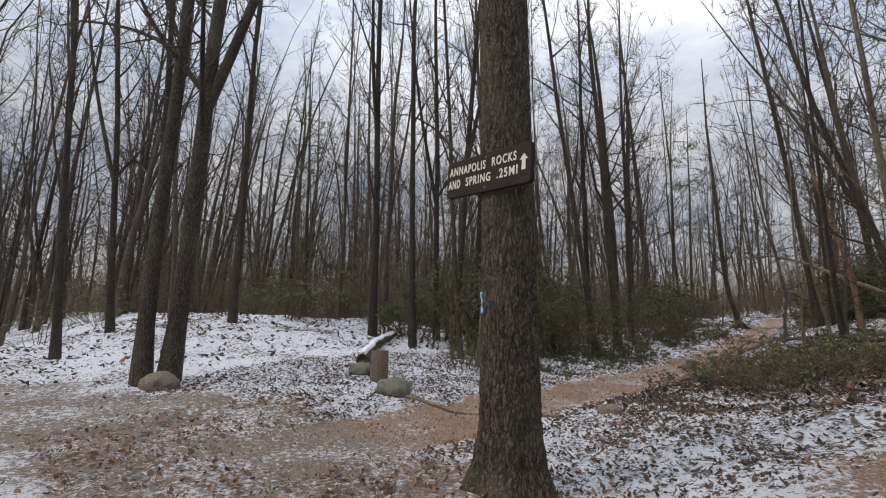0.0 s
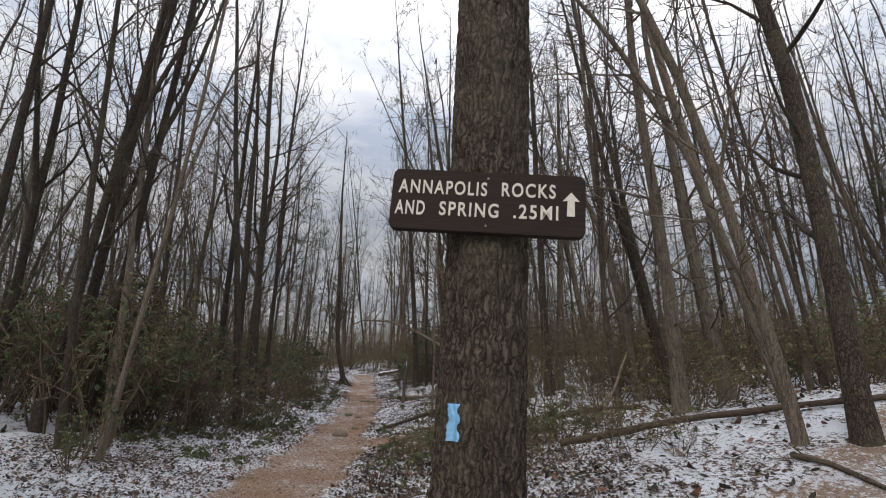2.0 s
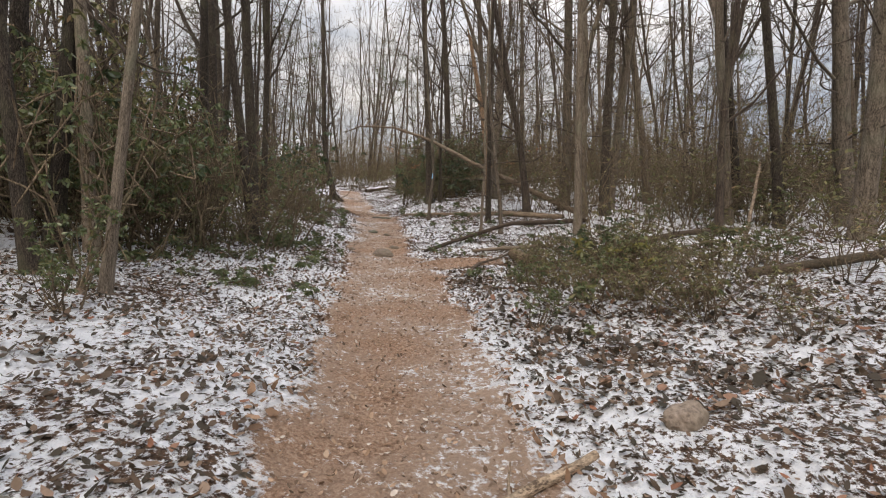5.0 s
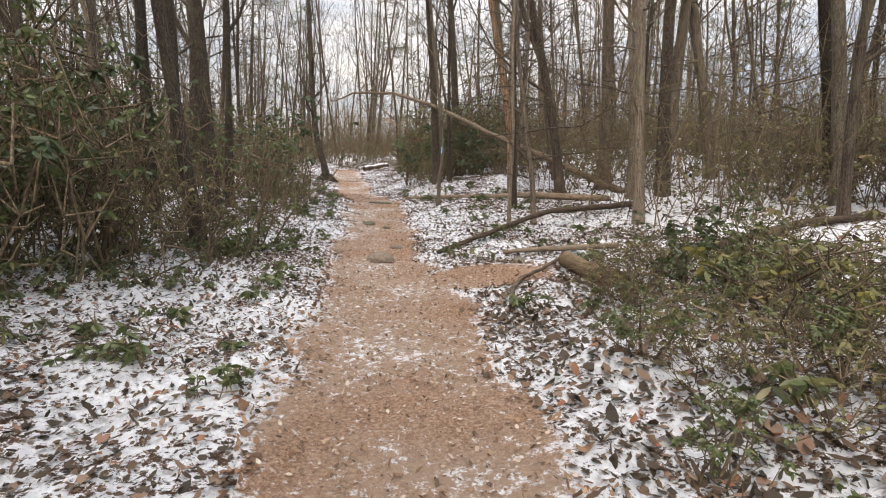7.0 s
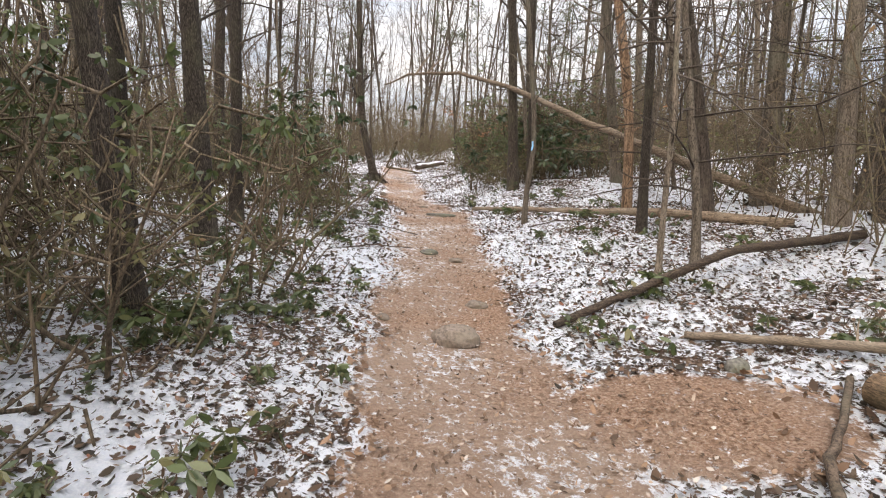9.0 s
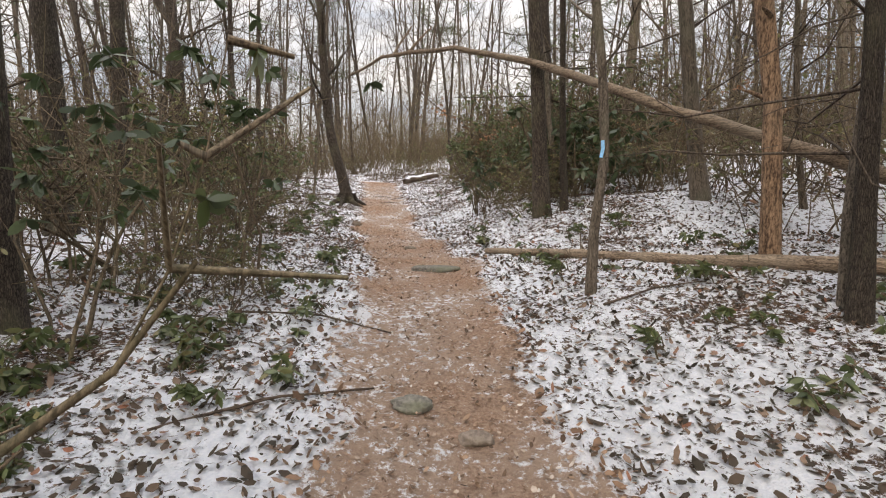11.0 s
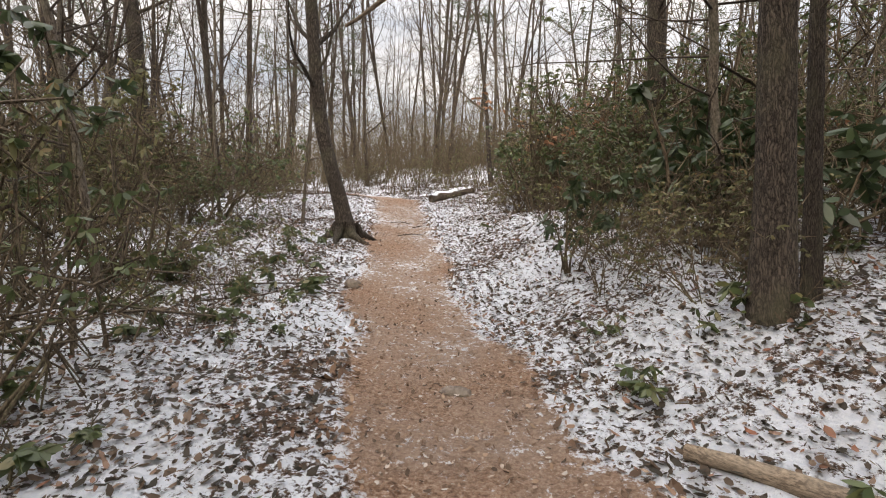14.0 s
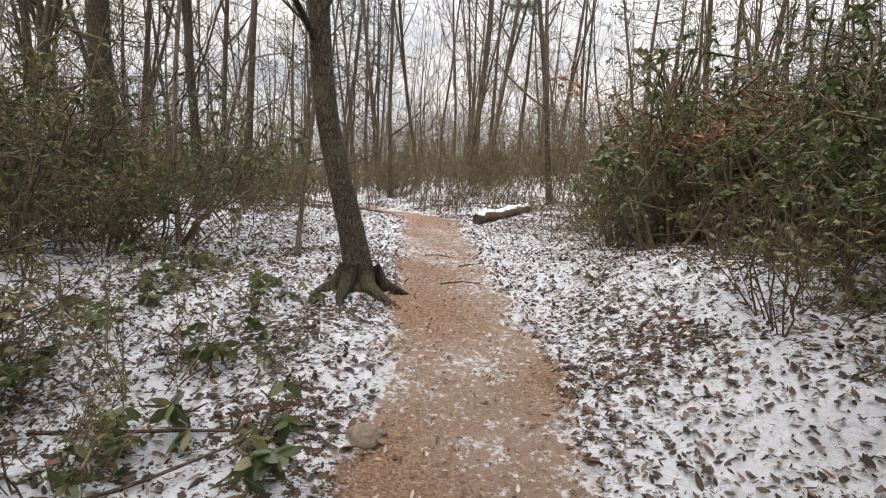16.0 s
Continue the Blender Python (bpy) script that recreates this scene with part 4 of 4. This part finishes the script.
rock(0.75, 13.0, (0.09, 0.07, 0.04), 15, STONE_BROWN, "small flat rock set in the trail")
rock(0.05, 18.1, (0.10, 0.07, 0.035), 17, STONE_BROWN, "small flat rock set in the trail")

# ---- filler wood ----
rng = R(11)


def clear_of(x, y, gap, trail_gap):
    if abs(x - float(trail_x(y))) < trail_gap and y > -2.5:
        return False
    if float(main_distance(np.array(x), np.array(y))) < 2.4 or (-1 < x < 8 and -6 < y < 0.5):
        return False
    return all((x - a) ** 2 + (y - b) ** 2 > gap * gap for a, b in taken)


def scatter(count, x0, x1, y0, y1, gap, trail_gap, kinds, r0, r1, lean=-0.04):
    done = 0
    for _ in range(count * 12):
        if done == count:
            break
        x, y = rng.uniform(x0, x1), rng.uniform(y0, y1)
        if clear_of(x, y, gap, trail_gap):
            kind = kinds[rng.integers(len(kinds))]
            r = rng.uniform(r0, r1) * (0.5 if kind == "s" else 1)
            plant(x, y, r, lean + rng.normal(0, 0.065), rng.normal(0, 0.05), kind, rng, rng.uniform(0.85, 1.2))
            done += 1


scatter(32, 7, 20, 4, 34, 1.3, 4, "fpfsf", 0.04, 0.10, -0.07)
scatter(24, -18, -4.5, 9, 34, 1.5, 4.5, "fpfs", 0.04, 0.10, -0.04)
scatter(30, -26, -7, -14, 12, 1.6, 3, "fnf", 0.05, 0.115)
scatter(12, -5, 4, 29.5, 44, 1.4, 1.2, "f", 0.05, 0.09)
scatter(26, -24, 24, 33, 55, 1.6, 2, "ff", 0.05, 0.10)
scatter(16, 9, 30, -14, 6, 2.2, 3, "fn", 0.1, 0.18, 0.0)
scatter(8, -14, 22, -26, -7, 2.5, 3, "f", 0.1, 0.18, 0.0)
scatter(22, 12, 34, 6, 30, 1.5, 4, "ffn", 0.05, 0.11)
scatter(9, 3.5, 10, 14, 30, 1.0, 3.0, "s", 0.07, 0.1, -0.08)
scatter(6, -8, -2.5, 14, 28, 1.0, 1.8, "s", 0.06, 0.1, -0.05)
scatter(14, 5, 24, 18, 42, 2.5, 4, "e", 0.09, 0.14)
scatter(10, -22, -4, 14, 42, 2.5, 4, "e", 0.09, 0.14)
scatter(5, -20, -7, 4, 14, 2.5, 4, "e", 0.09, 0.13)
scatter(7, -14, 10, 31, 46, 2.0, 3, "e", 0.08, 0.12)


def far_boughs(s, line, r, g, count):
    """Spreading boughs with forked twigs along the upper two thirds of a far trunk."""
    for q in range(count):
        u = 0.75 + 5.2 * (q + g.uniform(0, 1)) / count
        j = min(5, int(u))
        base = line[j] + (line[j + 1] - line[j]) * (u - j)
        aa = g.uniform(0, 6.28)
        L = g.uniform(1.2, 3.6) * (1.2 - u / 9)
        b = wander(base, (math.cos(aa), math.sin(aa), g.uniform(0.3, 1.7)), L, 2, g, 0.25, 0.06)
        s.tube(b, r * np.array((0.34, 0.2, 0.06)) * (1.2 - 0.1 * u), 3, False)
        for k in range(4):
            c = wander(b[g.integers(1, 3)], (math.cos(aa), math.sin(aa), 0.6) + g.normal(0, 0.6, 3), L * g.uniform(0.25, 0.6), 1, g, 0.3, 0.05)
            s.tube(c, (0.012, 0.005), 3, False)


def far_woods():
    s = Shape()
    g = R(17)
    for k in range(1050):
        a = g.uniform(0, 6.28)
        d = math.sqrt(g.uniform(24 ** 2, 90 ** 2))
        x, y = d * math.sin(a), 10 + d * math.cos(a)
        if float(main_distance(np.array(x), np.array(y))) < 2.5:
            continue
        H, r = g.uniform(10, 18), g.uniform(0.035, 0.10)
        line = wander((x, y, h1(x, y) - 0.2), (g.normal(-0.03, 0.05), g.normal(0, 0.06), 1), H, 6, g, 0.06, 0.02)
        s.tube(line, r * np.linspace(1.1, 0.12, 7), 5, False)
        far_boughs(s, line, r, g, 15 if y > max(-3, 0.5 * x - 6) else 3)
    for k in range(380):
        x, y = g.uniform(-60, -13), g.uniform(-14, 42)
        H, r = g.uniform(9, 17), g.uniform(0.05, 0.13)
        line = wander((x, y, h1(x, y) - 0.2), (g.normal(0, 0.06), g.normal(0, 0.06), 1), H, 6, g, 0.06, 0.02)
        s.tube(line, r * np.linspace(1.1, 0.12, 7), 5, False)
        far_boughs(s, line, r, g, 13)
    tagged(new("far_woods", s.mesh("far_woods", BARK_FAR)), "dense far wood of bare winter trees", "woods", kind="stuff")


far_woods()



def far_brush():
    s = Shape()
    g = R(19)
    for k in range(24000):
        a = g.uniform(-2.0, 1.5)
        d = math.sqrt(g.uniform(4 ** 2, 42 ** 2))
        x, y = d * math.sin(a), 10 + d * math.cos(a)
        off = abs(x - float(trail_x(y)))
        if y < -6 or y < 0.5 * x - 5 or float(main_distance(np.array(x), np.array(y))) < 2.6:
            continue
        if off < ((4.2 if x > 0 else 4.8) if y < 29 else 0.9) or (-6.5 < x < 9 and y < 4.5):
            continue
        H = g.uniform(0.9, 2.8) if g.uniform() < 0.75 else g.uniform(2.5, 5.5)
        line = wander((x, y, h1(x, y) - 0.05), (g.normal(0, 0.3), g.normal(0, 0.3), 1), H, 2, g, 0.2, 0.02)
        s.tube(line, g.uniform(0.006, 0.015) * np.linspace(1, 0.3, 3), 3, False)
        for q in range(3):
            s.tube(wander(line[g.integers(1, 3)], g.normal(0, 0.7, 3) + (0, 0, 0.4), g.uniform(0.4, 1.1), 1, g, 0.2), (0.008, 0.004), 3, False)
    tagged(new("far_brush", s.mesh("far_brush", STEM)), "dense brown undergrowth of thin bare stems", "brush", kind="stuff")
    leaf = Shape()
    n = 76000
    a, d = g.uniform(-2.0, 1.5, n), np.sqrt(g.uniform(4 ** 2, 40 ** 2, n))
    x, y = d * np.sin(a), 10 + d * np.cos(a)
    ok = (np.abs(x - trail_x(y)) > np.where(y < 29, 4.6, 1.6)) & ((np.abs(x - 1.5) > 7.5) | (y > 4.5)) & (y > -6) & (main_distance(x, y) > 2.5) & (wobble(x, y, 0.35, 2) > -0.2)
    x, y = x[ok], y[ok]
    z = height(x, y) + g.uniform(0.1, 1.0, len(x)) * g.uniform(0.6, 3.8, len(x))
    leaf.leaves(np.stack([x, y, z], 1), g.normal(0, 1, (len(x), 3)), g.uniform(0.05, 0.13, len(x)), 0.045, 0.3, g)
    tagged(new("far_foliage", leaf.mesh("far_foliage", OLIVE)), "olive and brown leaves in the far undergrowth", "brush", kind="stuff")


far_brush()

# ---- shrubs ----
LEAFY = [make_shrub(R(200 + k), 1.0, 6, 95, LAUREL, 0.062, "evergreen laurel shrub with drooping dark green leaves", low=0.5, spread=0.55) for k in range(4)]
TALL = [make_shrub(R(220 + k), 1.0, 6, 150, OLIVE if k == 2 else LAUREL, 0.032, "tall crooked laurel with olive leaves above bare stems", low=0.45, spread=0.3, twiggy=2, stem_r=0.010) for k in range(4)]
BRUSH = [make_shrub(R(240 + k), 1.0, 10, 58, OLIVE, 0.05, "tangled brush of thin stems with small olive leaves", "brush", low=0.3, spread=0.6, twiggy=1, stem_r=0.008, per=5) for k in range(4)]
SEEDLING = [make_shrub(R(260 + k), 0.34, 3, 9, LAUREL, 0.085, "small laurel seedling with hanging leaves in the snow", "laurel_seedling", low=0.2, per=7, stem_r=0.006) for k in range(3)]
YELLOW = make_shrub(R(270), 0.75, 4, 12, LAUREL_YELLOW, 0.095, "low laurel with yellowed drooping leaves beside the trail", low=0.4)
BROAD = [make_shrub(R(280 + k), 1.0, 6, 42, BROAD_LEAF, 0.115, "rhododendron with broad leathery hanging leaves", "rhododendron", low=0.4, per=7, stem_r=0.016, spread=0.5) for k in range(2)]
BEECH = [make_shrub(R(290 + k), 1.0, 4, 60, RUST, 0.055, "young beech holding orange-brown dead leaves", "young_beech", low=0.35, per=4, spread=0.45, twiggy=2, droop=0.5) for k in range(2)]
CROOKED = [make_shrub(R(300 + k), 1.0, 5, 34, LAUREL, 0.045, "old laurel with thick crooked dark stems and few leaves", low=0.7, spread=0.7, twiggy=3, stem_r=0.0095) for k in range(3)]
for o in (*LEAFY, *CROOKED, *TALL, *BRUSH, *SEEDLING, YELLOW, *BROAD, *BEECH):
    o.location = (0, -900, -60)
rng = R(23)


def bush(pool, x, y, tall, wide=1.0, tilt=8.0):
    ob = pool[rng.integers(len(pool))]
    m = Matrix.Translation((x, y, h1(x, y))) @ pose(0, 0, 0, rng.normal(0, tilt), rng.normal(0, tilt), rng.uniform(0, 360)) @ Matrix.Diagonal((tall * wide, tall * wide, tall, 1))
    return copy_thing(ob, m)


def thicket(pool, count, x0, x1, y0, y1, t0, t1, wide=1.0, gap=1.5):
    """Shrubs over a stretch whose x runs from the trail's middle line."""
    for _ in range(count):
        y = rng.uniform(y0, y1)
        x = float(trail_x(y)) + rng.uniform(x0, x1)
        if float(main_distance(np.array(x), np.array(y))) < 2.3 or (0 < x < 7 and -5 < y < 1.5):
            continue
        if float(dirt_amount(x, y)) > 0.3:
            continue
        tall = rng.uniform(t0, t1)
        reach = tall * wide * 0.5
        d = x - float(trail_x(y))
        if abs(d) < gap + reach * 0.6:
            x = float(trail_x(y)) + math.copysign(gap + reach * 0.6, d)
        bush(pool, x, y, tall, wide)


thicket(TALL, 10, -7, -3.2, 5.4, 9.6, 2.3, 3.4, 0.7, 1.9)
thicket(TALL, 9, -8, -3.8, 7.5, 13, 2.4, 3.4, 0.7, 2.6)
thicket(LEAFY, 6, -7, -3.4, 5.0, 9.0, 1.2, 2.0, 0.8, 1.8)
thicket(BRUSH, 14, -7, -2.6, 5.2, 10, 0.9, 1.7, 0.9, 1.6)
thicket(BRUSH, 13, -8.5, -2.6, 8.5, 13.5, 0.8, 1.5, 1.0, 2.2)
thicket(LEAFY, 6, 2.3, 4.6, 5.0, 8.4, 0.5, 0.75, 1.2, 1.0)
thicket(BRUSH, 16, 2.0, 5.5, 4.0, 9.0, 0.5, 0.9, 1.2, 1.0)
thicket(BRUSH, 30, 4.5, 12, 5, 30, 0.9, 1.7, 1.2)
thicket(LEAFY, 12, 5, 14, 5, 24, 0.7, 1.4, 1.1)
thicket(TALL, 5, -6, -2.8, 13, 19, 1.8, 2.6, 0.7)
thicket(BRUSH, 17, -9, -1.8, 13, 24, 0.7, 1.5, 1.0, 1.0)
thicket(LEAFY, 10, -6, -3.4, 19, 25, 0.8, 1.4, 1.0, 2.2)
thicket(LEAFY, 12, 2.2, 5.5, 21.4, 27.5, 1.1, 1.8, 0.9, 1.7)
thicket(TALL, 14, 2.3, 6.5, 21.4, 29, 1.5, 2.3, 0.85, 1.6)
thicket(BRUSH, 40, 1.5, 6.5, 19.2, 29, 0.8, 1.5, 1.0, 1.5)
thicket(BROAD, 4, 2.8, 4.8, 19.6, 24, 1.2, 1.8, 0.9, 1.6)
thicket(BEECH, 9, 3.4, 7.5, 22, 29, 1.9, 3.1, 0.9, 2.0)
thicket(TALL, 14, 3.0, 7.5, 21.5, 29, 2.4, 3.4, 0.85, 2.2)
thicket(BROAD, 2, 3.2, 4.4, 20.6, 24, 1.7, 2.2, 0.8, 2.4)
thicket(TALL, 6, -7, -3.4, 22, 28, 2.2, 3.0, 0.85, 2.6)
thicket(BRUSH, 28, -9, -1.6, 24, 36, 0.8, 1.6, 1.1)
thicket(TALL, 12, -8.5, -3.4, 21.5, 30, 1.4, 2.2, 0.8, 2.6)
thicket(BRUSH, 14, -6, -2.8, 20, 26, 0.9, 1.6, 1.0, 2.0)
thicket(BRUSH, 12, 1.2, 10, 29, 38, 0.8, 1.5, 1.1)
thicket(BRUSH, 18, -20, -7, -6, 14, 1.0, 1.8, 1.3)
thicket(LEAFY, 12, -15, -7.5, 4, 12, 1.0, 1.8, 1.1)
thicket(BRUSH, 5, 8, 24, -8, 6, 0.9, 1.5, 1.3)
thicket(BRUSH, 9, 1.7, 3.4, 18.0, 20.8, 0.6, 1.1, 1.0, 1.1)
thicket(BRUSH, 14, -3.6, -1.7, 14.5, 21.5, 0.5, 0.95, 0.9, 1.2)
thicket(LEAFY, 6, 2.4, 4.4, 4.2, 7.4, 0.35, 0.6, 1.3, 1.5)
thicket(BRUSH, 10, 1.7, 4.0, 4.2, 8.6, 0.4, 0.7, 1.2, 1.0)
thicket(SEEDLING, 90, -3.6, -1.05, 5.5, 24, 0.7, 1.3, 1.0, 0.85)
thicket(SEEDLING, 60, -3.4, -1.0, 7, 14, 0.5, 1.1, 1.0, 0.8)
thicket(SEEDLING, 50, 1.1, 3.6, 4.5, 24, 0.7, 1.3, 1.0, 0.95)
thicket(SEEDLING, 16, -3.2, -1.2, 20, 23, 1.0, 1.6, 1.0, 0.9)
for _ in range(13):
    x, y = rng.uniform(-5, 5), rng.uniform(30.6, 36)
    if abs(x - float(trail_x(y))) > 1.2:
        bush(BRUSH, x, y, rng.uniform(0.9, 1.8), 1.0)
for _ in range(16):
    x, y = rng.uniform(-4.5, 3), rng.uniform(31.5, 40)
    if abs(x - float(trail_x(y))) > 0.95:
        bush(BRUSH, x, y, rng.uniform(0.8, 1.5), 1.1)
thicket(BRUSH, 20, 6.5, 16, 4.2, 12, 1.2, 2.2, 1.0)
for _ in range(22):
    x, y = rng.uniform(9, 22), rng.uniform(5.5, 16)
    if float(main_distance(np.array(x), np.array(y))) > 2.2:
        bush(TALL if rng.uniform() < 0.4 else BRUSH, x, y, rng.uniform(1.3, 2.4), 0.9)
for x, y, s in ((2.4, 5.2, 0.5), (2.75, 6.4, 0.6), (3.5, 5.6, 0.6)):
    bush(LEAFY, x, y, s, 1.0)
thicket(BRUSH, 7, 2.0, 5.0, 4.4, 8.4, 0.7, 1.1, 1.1, 1.1)
for x, y, s in ((3.0, 7.5, 0.6), (3.35, 7.9, 0.75), (3.7, 8.3, 0.7)):
    bush(BRUSH, x, y, s, 1.1)
for x, y, s in ((3.6, 7.7, 0.6), (4.0, 8.6, 0.8), (4.5, 9.0, 0.9)):
    bush(BROAD, x, y, s, 1.0)
for x, y, s in ((4.05, 7.2, 1.15), (3.95, 6.4, 0.8)):
    bush([YELLOW], x, y, s)
for x, y, s in ((2.3, 24.5, 2.2), (3.2, 26.2, 2.7), (5.2, 21.4, 2.2)):
    bush(BEECH, x, y, s, 0.8)
for x, y, s in ((-1.3, 4.3, 0.6), (-1.7, 4.9, 0.9)):
    bush(LEAFY, x, y, s, 0.8)
for x, y, s in ((1.3, 20.5, 1.3), (2.1, 21.4, 1.7)):
    bush(BROAD, x, y, s, 0.7)
for x, y, s in ((-2.3, 6.9, 2.1), (-2.1, 7.8, 2.4), (-1.75, 8.7, 2.4), (-2.3, 9.1, 2.6), (-1.2, 9.5, 2.0), (-2.7, 10.3, 2.6), (-1.25, 11.4, 2.2), (-2.3, 14.6, 2.0), (-2.6, 15.8, 2.3), (-2.3, 17.0, 1.7), (-3.3, 17.6, 2.2)):
    bush(CROOKED, x, y, s, 0.75, 10)
for k, (x, y) in enumerate(((-1.15, 15.05), (-1.9, 13.6), (-2.5, 9.6), (-3.0, 7.4), (-2.6, 18.4))):
    tall = make_shrub(R(310 + k), 2.5, 3, 26, BROAD_LEAF, 0.13, "tall rhododendron with leathery leaves hanging from bare stems", "rhododendron", low=0.62, per=7, stem_r=0.015, spread=0.16)
    tall.matrix_basis = pose(x, y, h1(x, y), 0, 0, 70 * k)

# brush and pines where the wide trail bends out of sight
bend_stems, bend_leaves, g = Shape(), Shape(), R(77)
for _ in range(900):
    x, y = g.uniform(15, 26), g.uniform(7, 18)
    line = wander((x, y, h1(x, y) - 0.05), (g.normal(0, 0.3), g.normal(0, 0.3), 1), g.uniform(1.0, 2.6), 3, g, 0.15, 0.02)
    bend_stems.tube(line, g.uniform(0.006, 0.014) * np.linspace(1, 0.3, 4), 3, False)
    for j in (1, 2, 3):
        bend_stems.tube(wander(line[j], g.normal(0, 0.7, 3) + (0, 0, 0.5), g.uniform(0.3, 0.9), 1, g, 0.2), (0.008, 0.004), 3, False)
tagged(new("bend_brush", bend_stems.mesh("bend_brush", STEM)), "thin bare brush where the wide trail bends", "brush", kind="stuff")
x, y = g.uniform(15, 26, 7000), g.uniform(7, 18, 7000)
bend_leaves.leaves(np.stack([x, y, height(x, y) + g.uniform(0.1, 2.0, 7000)], 1), g.normal(0, 1, (7000, 3)), g.uniform(0.05, 0.12, 7000), 0.045, 0.3, g)
tagged(new("bend_foliage", bend_leaves.mesh("bend_foliage", OLIVE)), "olive and brown leaves where the wide trail bends", "brush", kind="stuff")
for x, y in ((17.5, 10.8), (19.5, 9.2), (22.0, 13.0), (20.5, 15.5)):
    plant(x, y, 0.1, 0, 0, "e", rng)
for _ in range(14):
    plant(rng.uniform(17, 30), rng.uniform(8, 20), rng.uniform(0.06, 0.11), rng.normal(0, 0.05), 0, "f", rng)


# ---- loose leaves and trail crumbs ----
def litter(name, count, mat, label, size, keep, seed, region, lift=0.004):
    g = R(seed)
    x0, x1, y0, y1 = region
    y = g.uniform(y0, y1, count * 3)
    x = trail_x(y) + g.uniform(x0, x1, count * 3)
    ok = g.uniform(0, 1, count * 3) < keep(x, y)
    x, y = x[ok][:count], y[ok][:count]
    n = len(x)
    z = height(x, y) + lift + np.abs(g.normal(0, 0.012, n))
    a = g.uniform(0, 6.28, n)
    along = np.stack([np.cos(a), np.sin(a), g.normal(0.1, 0.42, n)], 1)
    side = np.cross(along, np.stack([g.normal(0, 0.35, n), g.normal(0, 0.35, n), np.ones(n)], 1))
    side /= np.linalg.norm(side, axis=1)[:, None]
    up = np.cross(side, along)
    L = size * g.uniform(0.6, 1.35, n)[:, None]
    W = L * g.uniform(0.25, 0.7, (n, 1))
    bend = L * g.uniform(-0.4, 0.9, (n, 1))
    base = np.stack([x, y, z], 1)

    def at(u, s):
        return base + along * L * (u - 0.5) + side * W * s + up * bend * ((u - 0.5) ** 2 * 2 + s * s * 1.2)
    v = np.stack([at(0, 0), at(0.3, 0.5), at(0.7, 0.42), at(1, 0), at(0.7, -0.42), at(0.3, -0.5)], 1).reshape(-1, 3)
    o = np.arange(n) * 6
    quad = np.stack([o + 1, o + 2, o + 4, o + 5], 1).tolist()
    tri = np.concatenate([np.stack([o, o + 1, o + 5], 1), np.stack([o + 2, o + 3, o + 4], 1)]).tolist()
    me = bpy.data.meshes.new(name)
    me.from_pydata(v.tolist(), [], quad + tri)
    me.materials.append(mat)
    me.update()
    tagged(new(name, me), label, "leaf litter", kind="stuff")


litter("leaf_litter", 82000, LITTER, "curled brown oak leaves poking through thin snow", 0.052, lambda x, y: (1 - dirt_amount(x, y)) ** 2 * (0.66 + 0.34 * (wobble(x, y, 4.3, 1) + 0.6 * wobble(x, y, 1.4, 6) > -0.1)), 31, (-4, 4.6, -3, 34))
litter("leaf_bits", 48000, LITTER, "dark scraps of leaves and twigs scattered over thin snow", 0.03, lambda x, y: (1 - dirt_amount(x, y)) * (0.5 + 0.5 * (wobble(x, y, 3.1, 4) > -0.2)), 36, (-4, 4.5, -2, 30))
litter("leaf_drift", 2500, LITTER, "heaped brown leaves among low laurel", 0.085, lambda x, y: (1 - dirt_amount(x, y)) ** 2, 35, (0.9, 4.2, 3.2, 9.4), 0.01)
litter("edge_leaves", 14000, RUSTY, "brown leaves gathered along the trail edge", 0.06, lambda x, y: 4 * dirt_amount(x, y) * (1 - dirt_amount(x, y)), 32, (-2.2, 3, -2.5, 29))
litter("trail_crumbs", 15000, SHRED, "leaf shreds and bark crumbs trodden into the trail", 0.032, lambda x, y: dirt_amount(x, y), 33, (-1.4, 1.6, -2.5, 29), 0.002)
litter("far_litter", 14000, LITTER, "brown leaves strewn through the wood", 0.11, lambda x, y: np.where(np.abs(x - trail_x(y)) > 4.5, 1.0, 0.0) * (1 - dirt_amount(x, y)), 34, (-13, 13, -4, 26))

# the patterns from which the copies were made
for pattern in (*NEAR, *PALE, *FAR, *POLE, *PINE, *LEAFY, *CROOKED, *TALL, *BRUSH, *SEEDLING, YELLOW, *BROAD, *BEECH):
    for o in (*pattern.children_recursive, pattern):
        bpy.data.objects.remove(o)
